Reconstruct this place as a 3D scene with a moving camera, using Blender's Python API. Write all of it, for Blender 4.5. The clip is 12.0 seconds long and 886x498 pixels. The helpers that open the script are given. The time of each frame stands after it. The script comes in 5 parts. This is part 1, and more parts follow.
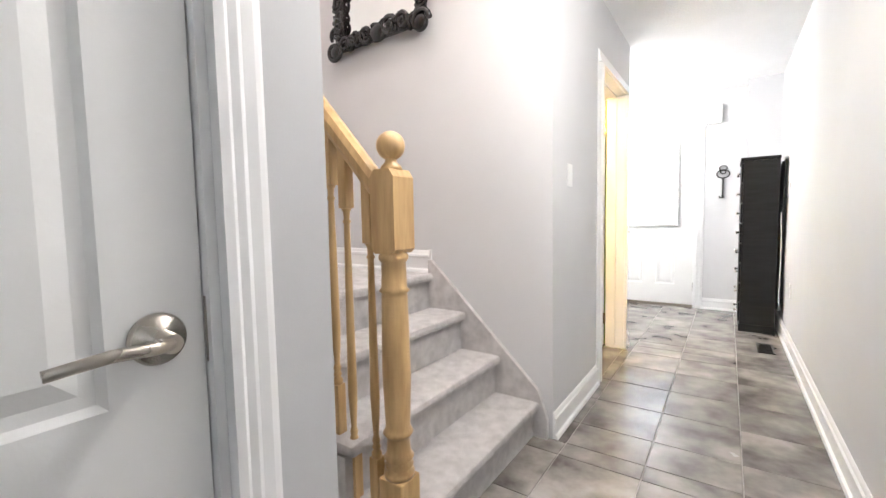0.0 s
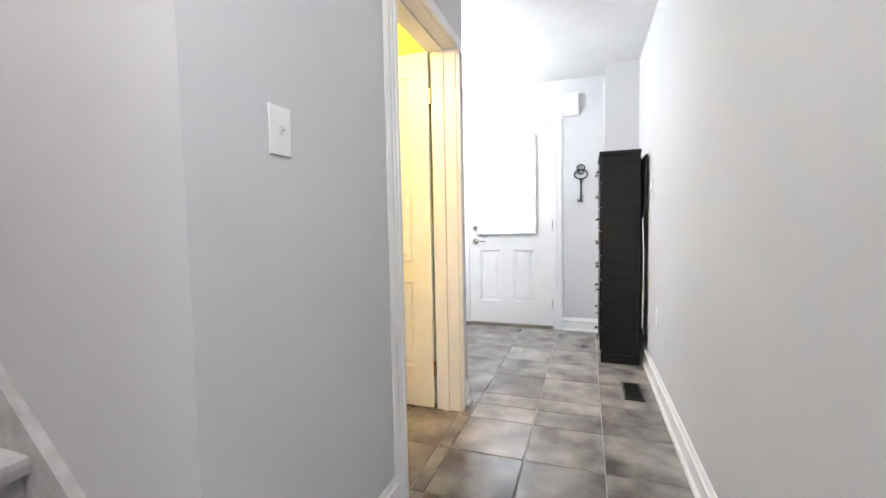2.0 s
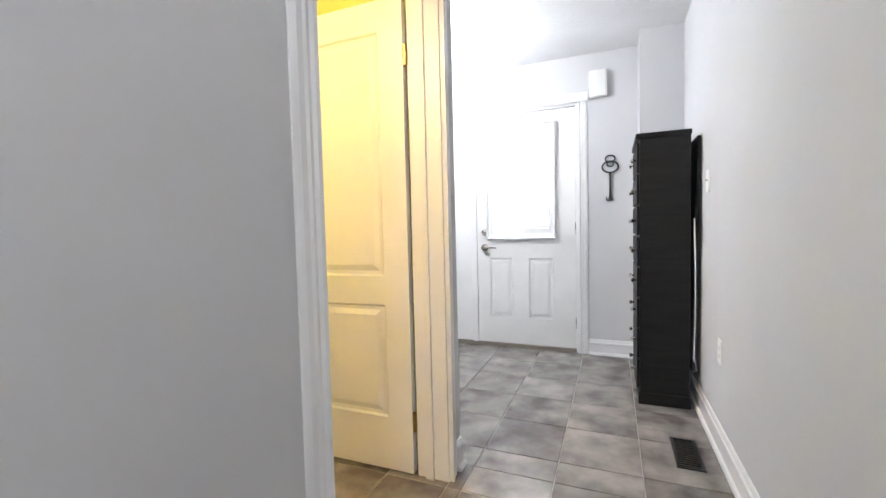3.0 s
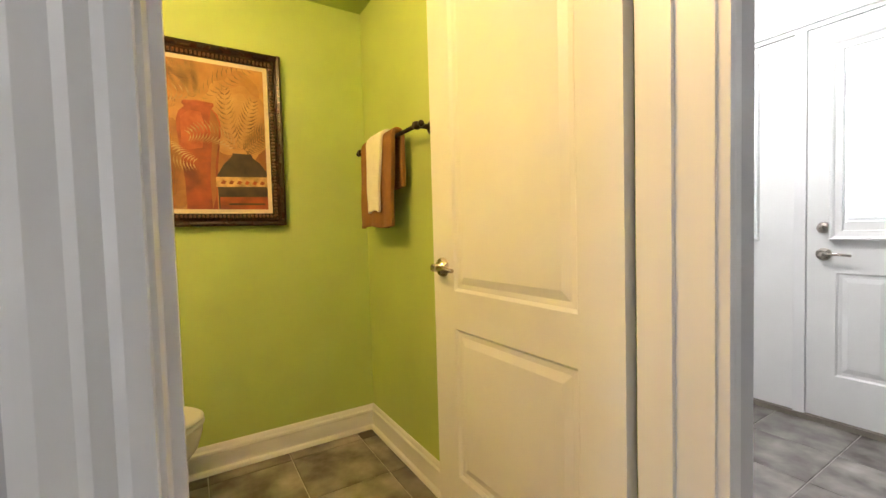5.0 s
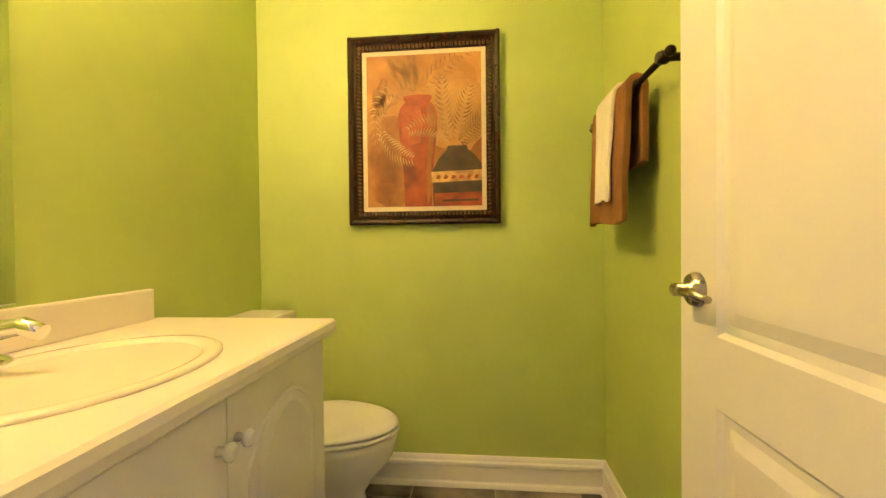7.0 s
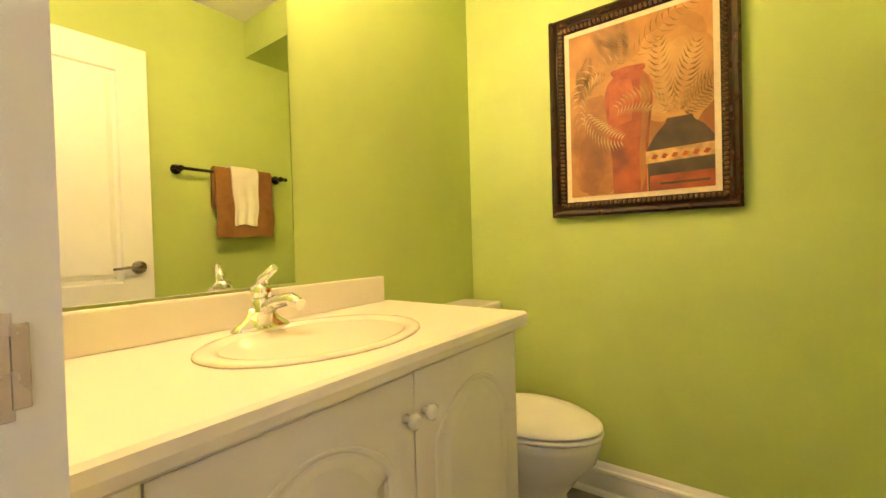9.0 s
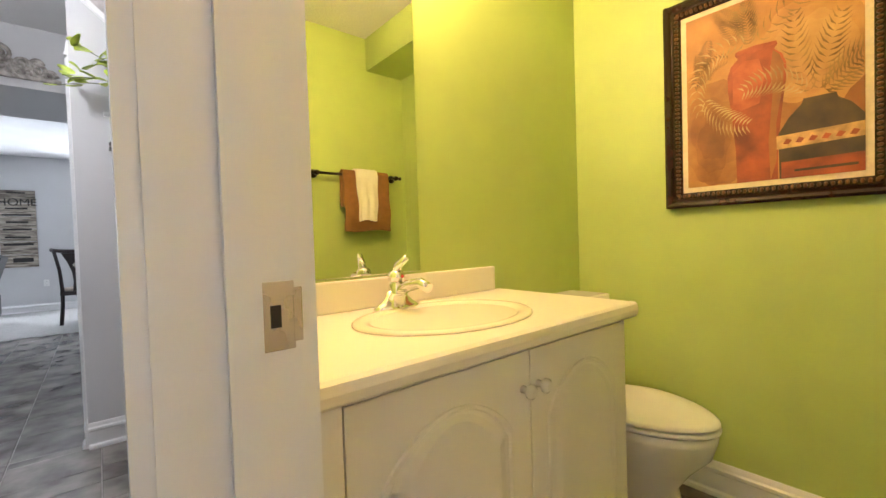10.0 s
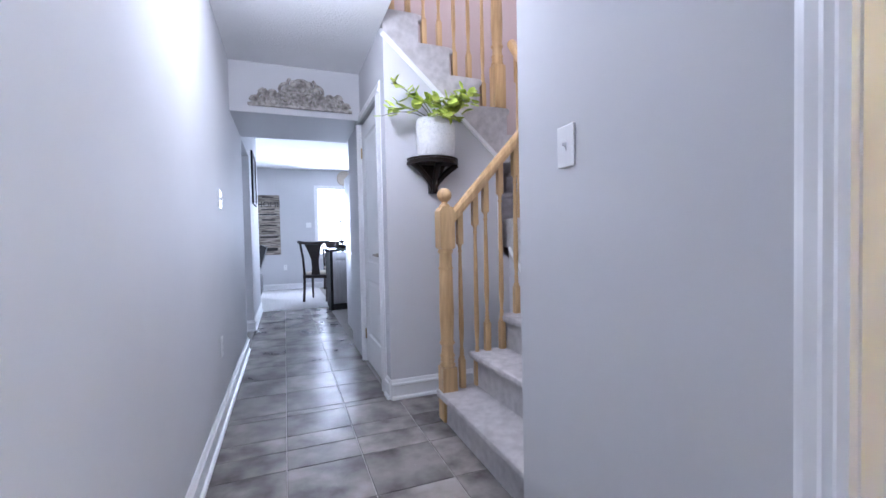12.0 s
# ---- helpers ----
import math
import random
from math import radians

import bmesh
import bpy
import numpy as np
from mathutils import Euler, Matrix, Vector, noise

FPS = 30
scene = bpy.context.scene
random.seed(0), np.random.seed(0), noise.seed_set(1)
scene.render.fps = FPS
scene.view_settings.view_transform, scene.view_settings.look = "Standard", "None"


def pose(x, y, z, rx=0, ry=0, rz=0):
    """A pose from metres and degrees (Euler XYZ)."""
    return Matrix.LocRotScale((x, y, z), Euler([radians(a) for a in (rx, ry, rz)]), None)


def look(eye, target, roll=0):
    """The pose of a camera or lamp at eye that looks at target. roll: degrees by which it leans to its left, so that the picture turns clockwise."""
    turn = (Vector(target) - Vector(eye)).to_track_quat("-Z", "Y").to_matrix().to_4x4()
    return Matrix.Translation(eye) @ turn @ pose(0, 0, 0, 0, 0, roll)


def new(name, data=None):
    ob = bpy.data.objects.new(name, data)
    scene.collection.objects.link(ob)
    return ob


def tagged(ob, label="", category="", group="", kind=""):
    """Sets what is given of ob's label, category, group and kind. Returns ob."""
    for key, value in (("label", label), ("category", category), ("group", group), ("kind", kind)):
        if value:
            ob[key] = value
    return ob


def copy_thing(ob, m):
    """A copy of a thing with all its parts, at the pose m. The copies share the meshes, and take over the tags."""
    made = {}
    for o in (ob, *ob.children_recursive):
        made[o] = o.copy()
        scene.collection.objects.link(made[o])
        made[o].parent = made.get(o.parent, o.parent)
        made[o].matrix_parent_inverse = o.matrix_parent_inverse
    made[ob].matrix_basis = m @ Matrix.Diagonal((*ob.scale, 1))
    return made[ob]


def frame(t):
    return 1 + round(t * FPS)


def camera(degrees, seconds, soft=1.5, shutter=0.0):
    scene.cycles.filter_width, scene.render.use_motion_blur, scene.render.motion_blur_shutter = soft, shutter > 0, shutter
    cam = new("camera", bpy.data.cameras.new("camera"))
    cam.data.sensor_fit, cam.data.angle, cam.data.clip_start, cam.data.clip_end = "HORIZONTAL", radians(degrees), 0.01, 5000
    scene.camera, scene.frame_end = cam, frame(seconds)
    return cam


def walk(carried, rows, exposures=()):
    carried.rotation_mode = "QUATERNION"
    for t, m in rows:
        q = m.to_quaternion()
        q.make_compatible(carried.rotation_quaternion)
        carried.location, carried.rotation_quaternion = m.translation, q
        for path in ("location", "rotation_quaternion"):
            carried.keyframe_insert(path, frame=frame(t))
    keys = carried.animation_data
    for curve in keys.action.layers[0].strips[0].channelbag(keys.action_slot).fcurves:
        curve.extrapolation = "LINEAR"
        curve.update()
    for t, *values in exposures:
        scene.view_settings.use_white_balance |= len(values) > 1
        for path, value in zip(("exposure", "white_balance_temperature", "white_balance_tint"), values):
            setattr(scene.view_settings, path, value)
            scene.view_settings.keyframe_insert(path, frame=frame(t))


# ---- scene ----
cam = camera(94.1, 12.0)
PATH = [
    (0, (0.321, -0.112, 1.087), (-0.813, 1.529, 0.947), -1.1),
    (0.5, (0.328, 0.227, 1.085), (-0.663, 1.959, 0.953), -1.2),
    (1, (0.327, 0.535, 1.082), (-0.531, 2.337, 0.955), -1.1),
    (1.5, (0.312, 0.866, 1.078), (-0.418, 2.724, 0.957), -1.1),
    (2, (0.323, 1.244, 1.079), (-0.337, 3.128, 0.961), -1.1),
    (2.5, (0.322, 1.571, 1.078), (-0.35, 3.451, 0.972), -1.1),
    (2.7, (0.31, 1.7, 1.071), (-0.38, 3.574, 0.971), -1.2),
    (4.3, (0.11, 2.517, 1.074), (-1.293, 3.94, 0.977), -1.7),
    (4.5, (0.076, 2.575, 1.069), (-1.422, 3.896, 0.977), -1.6),
    (5, (-0.011, 2.706, 1.067), (-1.714, 3.752, 0.983), -1.6),
    (5.5, (-0.1, 2.806, 1.069), (-1.952, 3.558, 0.987), -1.7),
    (6, (-0.217, 2.91, 1.058), (-2.169, 3.342, 0.988), -1.6),
    (6.5, (-0.311, 2.976, 1.055), (-2.306, 3.093, 0.99), -1.7),
    (6.7, (-0.342, 3.003, 1.045), (-2.341, 2.995, 0.997), -1.2),
    (8.5, (-0.476, 3.098, 1.033), (-2.216, 2.113, 0.998), -1.5),
    (9, (-0.451, 3.123, 1.028), (-2.056, 1.931, 0.997), -1.6),
    (9.5, (-0.412, 3.141, 1.027), (-1.865, 1.767, 0.994), -1.6),
    (10, (-0.329, 3.174, 1.029), (-1.609, 1.639, 0.977), -1.8),
    (10.5, (-0.163, 3.21, 1.033), (-1.26, 1.539, 0.981), -1.7),
    (11, (0.066, 3.213, 1.046), (-0.842, 1.432, 0.99), -1.5),
    (11.5, (0.218, 3.149, 1.055), (-0.529, 1.294, 1.003), -1.3),
    (12, (0.377, 3.007, 1.06), (-0.338, 1.14, 1.005), -1.2),
]
EXPOSE = [(0.0, 1.0, 6400, 10), (0.5, 0.80, 6350, 10), (1.0, 0.58, 6200, 10), (1.5, 0.54, 6100, 10), (2.5, 0.35, 6050, 10), (4.5, -0.16, 6250, 10), (5.5, -0.06, 6600, 10), (6.5, -0.05, 6700, 10), (8.5, 0.14, 6500, 11), (10.0, 0.12, 6000, 12), (11.0, 0.24, 5480, 15), (12.0, 0.36, 5200, 18)]
walk(cam, [(t, look(eye, target, roll)) for t, eye, target, roll in PATH], EXPOSE)

# ---- world and large lights ----
world = bpy.data.worlds.new("daylight")
scene.world = world
world.use_nodes = True
sky = world.node_tree.nodes.new("ShaderNodeTexSky")
sky.sky_type, sky.sun_disc = "NISHITA", False
sky.sun_elevation, sky.sun_rotation = radians(38), radians(150)
world.node_tree.links.new(sky.outputs[0], world.node_tree.nodes["Background"].inputs[0])
world.node_tree.nodes["Background"].inputs[1].default_value = 0.12


def area_lamp(name, eye, target, w, h, watts, colour):
    d = bpy.data.lights.new(name, "AREA")
    d.shape, d.size, d.size_y, d.energy, d.color = "RECTANGLE", w, h, watts, colour
    ob = new(name, d)
    ob.matrix_world = look(eye, target)
    return ob


def bulb_lamp(name, place, watts, colour, radius=0.06):
    d = bpy.data.lights.new(name, "POINT")
    d.energy, d.color, d.shadow_soft_size = watts, colour, radius
    ob = new(name, d)
    ob.location = place
    return ob


DAY = (0.93, 0.97, 1.0)
area_lamp("door_daylight", (-0.43, 5.72, 1.48), (-0.43, 5.0, 1.48), 0.52, 0.8, 68, DAY)
area_lamp("side_leaf_daylight", (-1.33, 5.72, 1.48), (-1.33, 5.0, 1.48), 0.52, 0.8, 68, DAY)
area_lamp("dining_daylight", (-0.83, -6.95, 1.45), (-0.83, -5.0, 1.2), 0.85, 1.4, 125, DAY)
area_lamp("living_daylight", (2.0, -6.95, 1.3), (2.0, -5.0, 1.1), 0.95, 1.4, 120, DAY)
bulb_lamp("hall_bulb", (0.19, 1.12, 2.22), 26, (1.0, 0.965, 0.93), 0.12)
bulb_lamp("foyer_bulb", (-1.0, 4.55, 2.2), 64, (1.0, 0.98, 0.96), 0.12)
bulb_lamp("stair_bulb", (-0.9, 0.6, 4.6), 70, (1.0, 0.90, 0.84), 0.15)
for bulb_x in (-0.75, -0.95, -1.15):
    bulb_lamp("vanity_bulb", (bulb_x, 2.2, 2.17), 20, (1.0, 0.585, 0.27), 0.05)

# ---- materials ----


def mat(name, colour, rough=0.5, metal=0.0, scale=6.0, vary=0.08, fine=120.0, bump=0.05, depth=0.002, second=None, spec=0.5, random_hue=0.0, sheen=0.0, detail=4.0):
    m = bpy.data.materials.new(name)
    m.use_nodes = True
    nt = m.node_tree
    n, l = nt.nodes, nt.links
    b = n["Principled BSDF"]
    b.inputs["Roughness"].default_value, b.inputs["Metallic"].default_value = rough, metal
    b.inputs["Specular IOR Level"].default_value = spec
    if sheen:
        b.inputs["Sheen Weight"].default_value = sheen
    tc = n.new("ShaderNodeTexCoord")
    big = n.new("ShaderNodeTexNoise")
    big.inputs["Scale"].default_value, big.inputs["Detail"].default_value = scale, detail
    l.new(tc.outputs["Object"], big.inputs["Vector"])
    ramp = n.new("ShaderNodeValToRGB")
    ramp.color_ramp.elements[0].position, ramp.color_ramp.elements[1].position = 0.32, 0.68
    lo = [max(0, c * (1 - vary)) for c in colour]
    hi = [min(1, c * (1 + vary)) for c in colour] if second is None else second
    ramp.color_ramp.elements[0].color, ramp.color_ramp.elements[1].color = (*lo, 1), (*hi, 1)
    l.new(big.outputs["Fac"], ramp.inputs["Fac"])
    out = ramp.outputs["Color"]
    if random_hue:
        info = n.new("ShaderNodeObjectInfo")
        mr = n.new("ShaderNodeMapRange")
        mr.inputs["To Min"].default_value, mr.inputs["To Max"].default_value = 1 - random_hue, 1 + random_hue
        l.new(info.outputs["Random"], mr.inputs["Value"])
        hs = n.new("ShaderNodeHueSaturation")
        l.new(mr.outputs["Result"], hs.inputs["Value"])
        l.new(out, hs.inputs["Color"])
        out = hs.outputs["Color"]
        add = n.new("ShaderNodeVectorMath")
        sc = n.new("ShaderNodeVectorMath")
        sc.operation = "SCALE"
        sc.inputs["Scale"].default_value = 37.0
        com = n.new("ShaderNodeCombineXYZ")
        for k in range(3):
            l.new(info.outputs["Random"], com.inputs[k])
        l.new(com.outputs[0], sc.inputs[0])
        l.new(tc.outputs["Object"], add.inputs[0])
        l.new(sc.outputs[0], add.inputs[1])
        l.new(add.outputs[0], big.inputs["Vector"])
    l.new(out, b.inputs["Base Color"])
    small = n.new("ShaderNodeTexNoise")
    small.inputs["Scale"].default_value, small.inputs["Detail"].default_value = fine, 3
    l.new(tc.outputs["Object"], small.inputs["Vector"])
    rr = n.new("ShaderNodeMapRange")
    rr.inputs["To Min"].default_value, rr.inputs["To Max"].default_value = max(0, rough - 0.06), min(1, rough + 0.06)
    l.new(big.outputs["Fac"], rr.inputs["Value"])
    l.new(rr.outputs["Result"], b.inputs["Roughness"])
    bp = n.new("ShaderNodeBump")
    bp.inputs["Strength"].default_value, bp.inputs["Distance"].default_value = bump, depth
    l.new(small.outputs["Fac"], bp.inputs["Height"])
    l.new(bp.outputs["Normal"], b.inputs["Normal"])
    return m


def stretch(m, s):
    """Stretches a material's grain along one axis."""
    nt = m.node_tree
    mp = nt.nodes.new("ShaderNodeMapping")
    mp.inputs["Scale"].default_value = s
    tc = next(x for x in nt.nodes if x.type == "TEX_COORD")
    for tex in [x for x in nt.nodes if x.type == "TEX_NOISE"]:
        nt.links.new(mp.outputs[0], tex.inputs["Vector"])
    nt.links.new(tc.outputs["Object"], mp.inputs["Vector"])
    return m


GREY = mat("grey_wall_paint", (0.60, 0.60, 0.61), 0.72, scale=1.3, vary=0.03, fine=260, bump=0.12, depth=0.001, spec=0.3)
# Pink-taupe tint holds the warm light on the upper stair wall.
TAUPE = mat("taupe_warm_lit_wall", (0.50, 0.40, 0.37), 0.6, scale=1.3, vary=0.04, fine=260, bump=0.12, depth=0.001)
GREEN = mat("lime_wall_paint", (0.43, 0.54, 0.155), 0.55, scale=2.2, vary=0.07, fine=220, bump=0.12, depth=0.001)
CEIL = mat("ceiling_stipple", (0.80, 0.80, 0.80), 0.9, scale=3, vary=0.03, fine=90, bump=0.7, depth=0.006)
WHITE = mat("white_trim_paint", (0.80, 0.80, 0.80), 0.32, scale=3, vary=0.03, fine=60, bump=0.05)
DOORW = mat("white_door_paint", (0.80, 0.80, 0.79), 0.38, scale=4, vary=0.03, fine=160, bump=0.10)
GROUT = mat("tile_grout", (0.33, 0.31, 0.285), 0.9, scale=30, vary=0.2, fine=300, bump=0.4)
TILE = mat("slate_look_tile", (0.13, 0.116, 0.106), 0.24, scale=5.5, vary=0.25, fine=45, bump=0.10, second=(0.32, 0.295, 0.27), random_hue=0.16, detail=7.0)
CARPET = mat("grey_beige_carpet", (0.56, 0.53, 0.52), 1.0, scale=20, vary=0.10, fine=420, bump=0.8, depth=0.010, second=(0.67, 0.64, 0.63), spec=0.1, sheen=0.3)
CREAM = mat("cream_carpet", (0.58, 0.57, 0.56), 1.0, scale=30, vary=0.12, fine=420, bump=1.0, depth=0.01, spec=0.1)
WOOD = stretch(mat("honey_maple", (0.50, 0.315, 0.135), 0.33, scale=5, vary=0.1, fine=60, bump=0.06, second=(0.66, 0.45, 0.215)), (7, 7, 0.8))
BLACKW = stretch(mat("black_stained_wood", (0.007, 0.007, 0.0075), 0.5, scale=6, vary=0.35, fine=60, bump=0.05, spec=0.2), (1, 1, 9))
ESPRESSO = stretch(mat("espresso_wood", (0.022, 0.012, 0.010), 0.35, scale=6, vary=0.3, fine=60, bump=0.08), (6, 6, 1))
BLACKGLOSS = mat("black_gloss_resin", (0.010, 0.009, 0.009), 0.16, scale=20, vary=0.3, fine=80, bump=0.25, depth=0.004)
NICKEL = mat("satin_nickel", (0.46, 0.42, 0.37), 0.27, 1.0, scale=20, vary=0.06, fine=300, bump=0.03)
CHROME = mat("chrome", (0.83, 0.83, 0.83), 0.06, 1.0, scale=10, vary=0.03, fine=100, bump=0.0)
BRASS = mat("aged_brass", (0.35, 0.25, 0.12), 0.35, 1.0, scale=20, vary=0.2, fine=200, bump=0.1)
IRON = mat("dark_iron", (0.05, 0.048, 0.046), 0.4, 0.8, scale=30, vary=0.3, fine=200, bump=0.2)
BRONZE = mat("oil_rubbed_bronze", (0.022, 0.016, 0.012), 0.3, 0.6, scale=30, vary=0.3, fine=200, bump=0.1)
STEEL = stretch(mat("stainless_steel", (0.50, 0.50, 0.51), 0.3, 1.0, scale=8, vary=0.08, fine=80, bump=0.03), (12, 12, 1))
LAMINATE = mat("ivory_laminate", (0.77, 0.73, 0.65), 0.3, scale=3, vary=0.01, fine=200, bump=0.03)
PORCELAIN = mat("white_porcelain", (0.80, 0.78, 0.73), 0.1, scale=4, vary=0.02, fine=50, bump=0.0)
CABINETW = mat("white_thermofoil", (0.74, 0.72, 0.68), 0.35, scale=5, vary=0.03, fine=100, bump=0.04)
PLASTIC = mat("white_plastic", (0.80, 0.80, 0.79), 0.35, scale=8, vary=0.02, fine=100, bump=0.0)
BROWNT = mat("brown_terry", (0.25, 0.125, 0.047), 1.0, scale=25, vary=0.10, fine=500, bump=0.5, depth=0.004, spec=0.05, sheen=0.05)
WHITET = mat("white_terry", (0.80, 0.77, 0.70), 1.0, scale=25, vary=0.04, fine=500, bump=0.5, depth=0.004, spec=0.05, sheen=0.05)
ANTIQUE = mat("antique_taupe_resin", (0.30, 0.27, 0.24), 0.75, scale=30, vary=0.4, fine=150, bump=0.5, depth=0.004, second=(0.55, 0.51, 0.46))
POT = mat("white_textured_ceramic", (0.72, 0.71, 0.69), 0.6, scale=40, vary=0.06, fine=70, bump=0.9, depth=0.012)
LEAF = mat("chartreuse_leaf", (0.45, 0.62, 0.05), 0.45, scale=18, vary=0.3, fine=120, bump=0.2, second=(0.72, 0.82, 0.15), random_hue=0.12)
STEM = mat("plant_stem", (0.10, 0.12, 0.03), 0.6, scale=30, vary=0.3)
BEIGE = mat("beige_upholstery", (0.50, 0.44, 0.36), 0.9, scale=60, vary=0.15, fine=500, bump=0.6, spec=0.2)
BLACKL = mat("black_leather", (0.012, 0.012, 0.013), 0.35, scale=20, vary=0.3, fine=200, bump=0.3)
GRANITE = mat("dark_counter", (0.03, 0.03, 0.032), 0.2, scale=80, vary=0.6, fine=300, bump=0.02)
BARN = stretch(mat("weathered_boards", (0.10, 0.075, 0.06), 0.8, scale=6, vary=0.3, fine=60, bump=0.4, second=(0.44, 0.39, 0.33), random_hue=0.3), (1, 1, 9))
INK = mat("black_ink", (0.012, 0.011, 0.010), 0.7)
LINEN = mat("linen_mat_board", (0.68, 0.58, 0.42), 0.85, scale=80, vary=0.06, fine=400, bump=0.3)
FRAMEB = mat("dark_brown_frame", (0.026, 0.011, 0.006), 0.25, scale=20, vary=0.4, fine=80, bump=0.1, second=(0.032, 0.013, 0.007))
# Lighter than the frame: the beads' highlights are put into this bronze.
BEADB = mat("highlit_bronze_beading", (0.11, 0.055, 0.022), 0.3, 0.3, scale=20, vary=0.3, fine=80, bump=0.1)
CANVAS = mat("ochre_canvas", (0.32, 0.115, 0.028), 0.6, scale=4.5, vary=0.3, fine=300, bump=0.3, second=(0.58, 0.30, 0.085), detail=6.0)
TERRA = mat("terracotta_paint", (0.20, 0.030, 0.012), 0.6, scale=9, vary=0.4, fine=200, bump=0.3, second=(0.40, 0.085, 0.025), detail=6.0)
DARKJAR = mat("umber_paint", (0.030, 0.018, 0.011), 0.6, scale=12, vary=0.4, fine=200, bump=0.3, second=(0.075, 0.045, 0.022))
BAND = mat("pale_band_paint", (0.50, 0.30, 0.11), 0.6, scale=30, vary=0.4, fine=200, bump=0.3)
PALMG = mat("ochre_palm_paint", (0.17, 0.085, 0.022), 0.6, scale=15, vary=0.4, second=(0.34, 0.20, 0.06))
REDCLAY = mat("red_clay_paint", (0.36, 0.060, 0.018), 0.6, scale=14, vary=0.3, fine=200, bump=0.3, second=(0.46, 0.12, 0.04))
PALMD = mat("olive_palm_paint", (0.24, 0.12, 0.035), 0.6, scale=15, vary=0.4)
PALML = mat("pale_palm_paint", (0.34, 0.19, 0.06), 0.6, scale=12, vary=0.3, second=(0.56, 0.38, 0.16))
SLOT = mat("black_slot", (0.01, 0.01, 0.01), 0.6)
REDDOT = mat("red_button", (0.5, 0.02, 0.02), 0.3)


def plain(name):
    m = bpy.data.materials.new(name)
    m.use_nodes = True
    return m, m.node_tree.nodes["Principled BSDF"]


MIRROR, _b = plain("mirror_silver")
_b.inputs["Base Color"].default_value, _b.inputs["Metallic"].default_value, _b.inputs["Roughness"].default_value = (0.88, 0.90, 0.88, 1), 1, 0.0
GLASS, _b = plain("clear_glass")
_b.inputs["Transmission Weight"].default_value, _b.inputs["Roughness"].default_value, _b.inputs["IOR"].default_value = 1, 0, 1.45
OPAL, _b = plain("opal_lamp_glass")
_b.inputs["Emission Color"].default_value, _b.inputs["Emission Strength"].default_value = (1, 0.95, 0.88, 1), 4.0
SHADE, _b = plain("white_shade_fabric")
_b.inputs["Base Color"].default_value, _b.inputs["Roughness"].default_value = (0.85, 0.85, 0.85, 1), 0.9
_nt = SHADE.node_tree
_tr = _nt.nodes.new("ShaderNodeBsdfTranslucent")
_tr.inputs["Color"].default_value = (0.9, 0.92, 0.95, 1)
_mx = _nt.nodes.new("ShaderNodeMixShader")
_mx.inputs[0].default_value = 0.6
_nt.links.new(_b.outputs[0], _mx.inputs[1])
_nt.links.new(_tr.outputs[0], _mx.inputs[2])
_nt.links.new(_mx.outputs[0], _nt.nodes["Material Output"].inputs[0])
OUTSIDE, _b = plain("bright_overcast_distance")
_b.inputs["Emission Color"].default_value, _b.inputs["Emission Strength"].default_value = (0.93, 0.97, 1, 1), 2.2

# ---- mesh helpers ----


def box(bm, x0, x1, y0, y1, z0, z1, bevel=0.0):
    x0, x1, y0, y1, z0, z1 = min(x0, x1), max(x0, x1), min(y0, y1), max(y0, y1), min(z0, z1), max(z0, z1)
    v = [bm.verts.new((x, y, z)) for z in (z0, z1) for y in (y0, y1) for x in (x0, x1)]
    fs = [bm.faces.new([v[i] for i in q]) for q in ((0, 2, 3, 1), (4, 5, 7, 6), (0, 1, 5, 4), (2, 6, 7, 3), (0, 4, 6, 2), (1, 3, 7, 5))]
    if bevel:
        es = list({e for f in fs for e in f.edges})
        bmesh.ops.bevel(bm, geom=es, offset=bevel, segments=2, affect="EDGES", profile=0.6)
    return bm


def boxes(*args, bevel=0.0):
    bm = bmesh.new()
    for a in args:
        box(bm, *a, bevel=bevel)
    return bm


def prism(bm, pts, axis, a, b):
    """Extrudes a closed outline: axis y takes (x, z) points, x takes (y, z), z takes (x, y)."""
    def put(p, d):
        return {"y": (p[0], d, p[1]), "x": (d, p[0], p[1]), "z": (p[0], p[1], d)}[axis]
    lo = [bm.verts.new(put(p, a)) for p in pts]
    hi = [bm.verts.new(put(p, b)) for p in pts]
    bm.faces.new(lo)
    bm.faces.new(hi[::-1])
    for i in range(len(pts)):
        j = (i + 1) % len(pts)
        bm.faces.new((lo[i], hi[i], hi[j], lo[j]))
    bmesh.ops.recalc_face_normals(bm, faces=bm.faces)
    return bm


def run(bm, p0, p1, na, nb, prof):
    """Extrudes a profile of (a, b) points from p0 to p1, a along na and b along nb."""
    p0, p1, na, nb = Vector(p0), Vector(p1), Vector(na), Vector(nb)
    r0 = [bm.verts.new(p0 + na * a + nb * b) for a, b in prof]
    r1 = [bm.verts.new(p1 + na * a + nb * b) for a, b in prof]
    bm.faces.new(r0)
    bm.faces.new(r1[::-1])
    for i in range(len(prof)):
        j = (i + 1) % len(prof)
        bm.faces.new((r0[i], r1[i], r1[j], r0[j]))
    bmesh.ops.recalc_face_normals(bm, faces=bm.faces)
    return bm


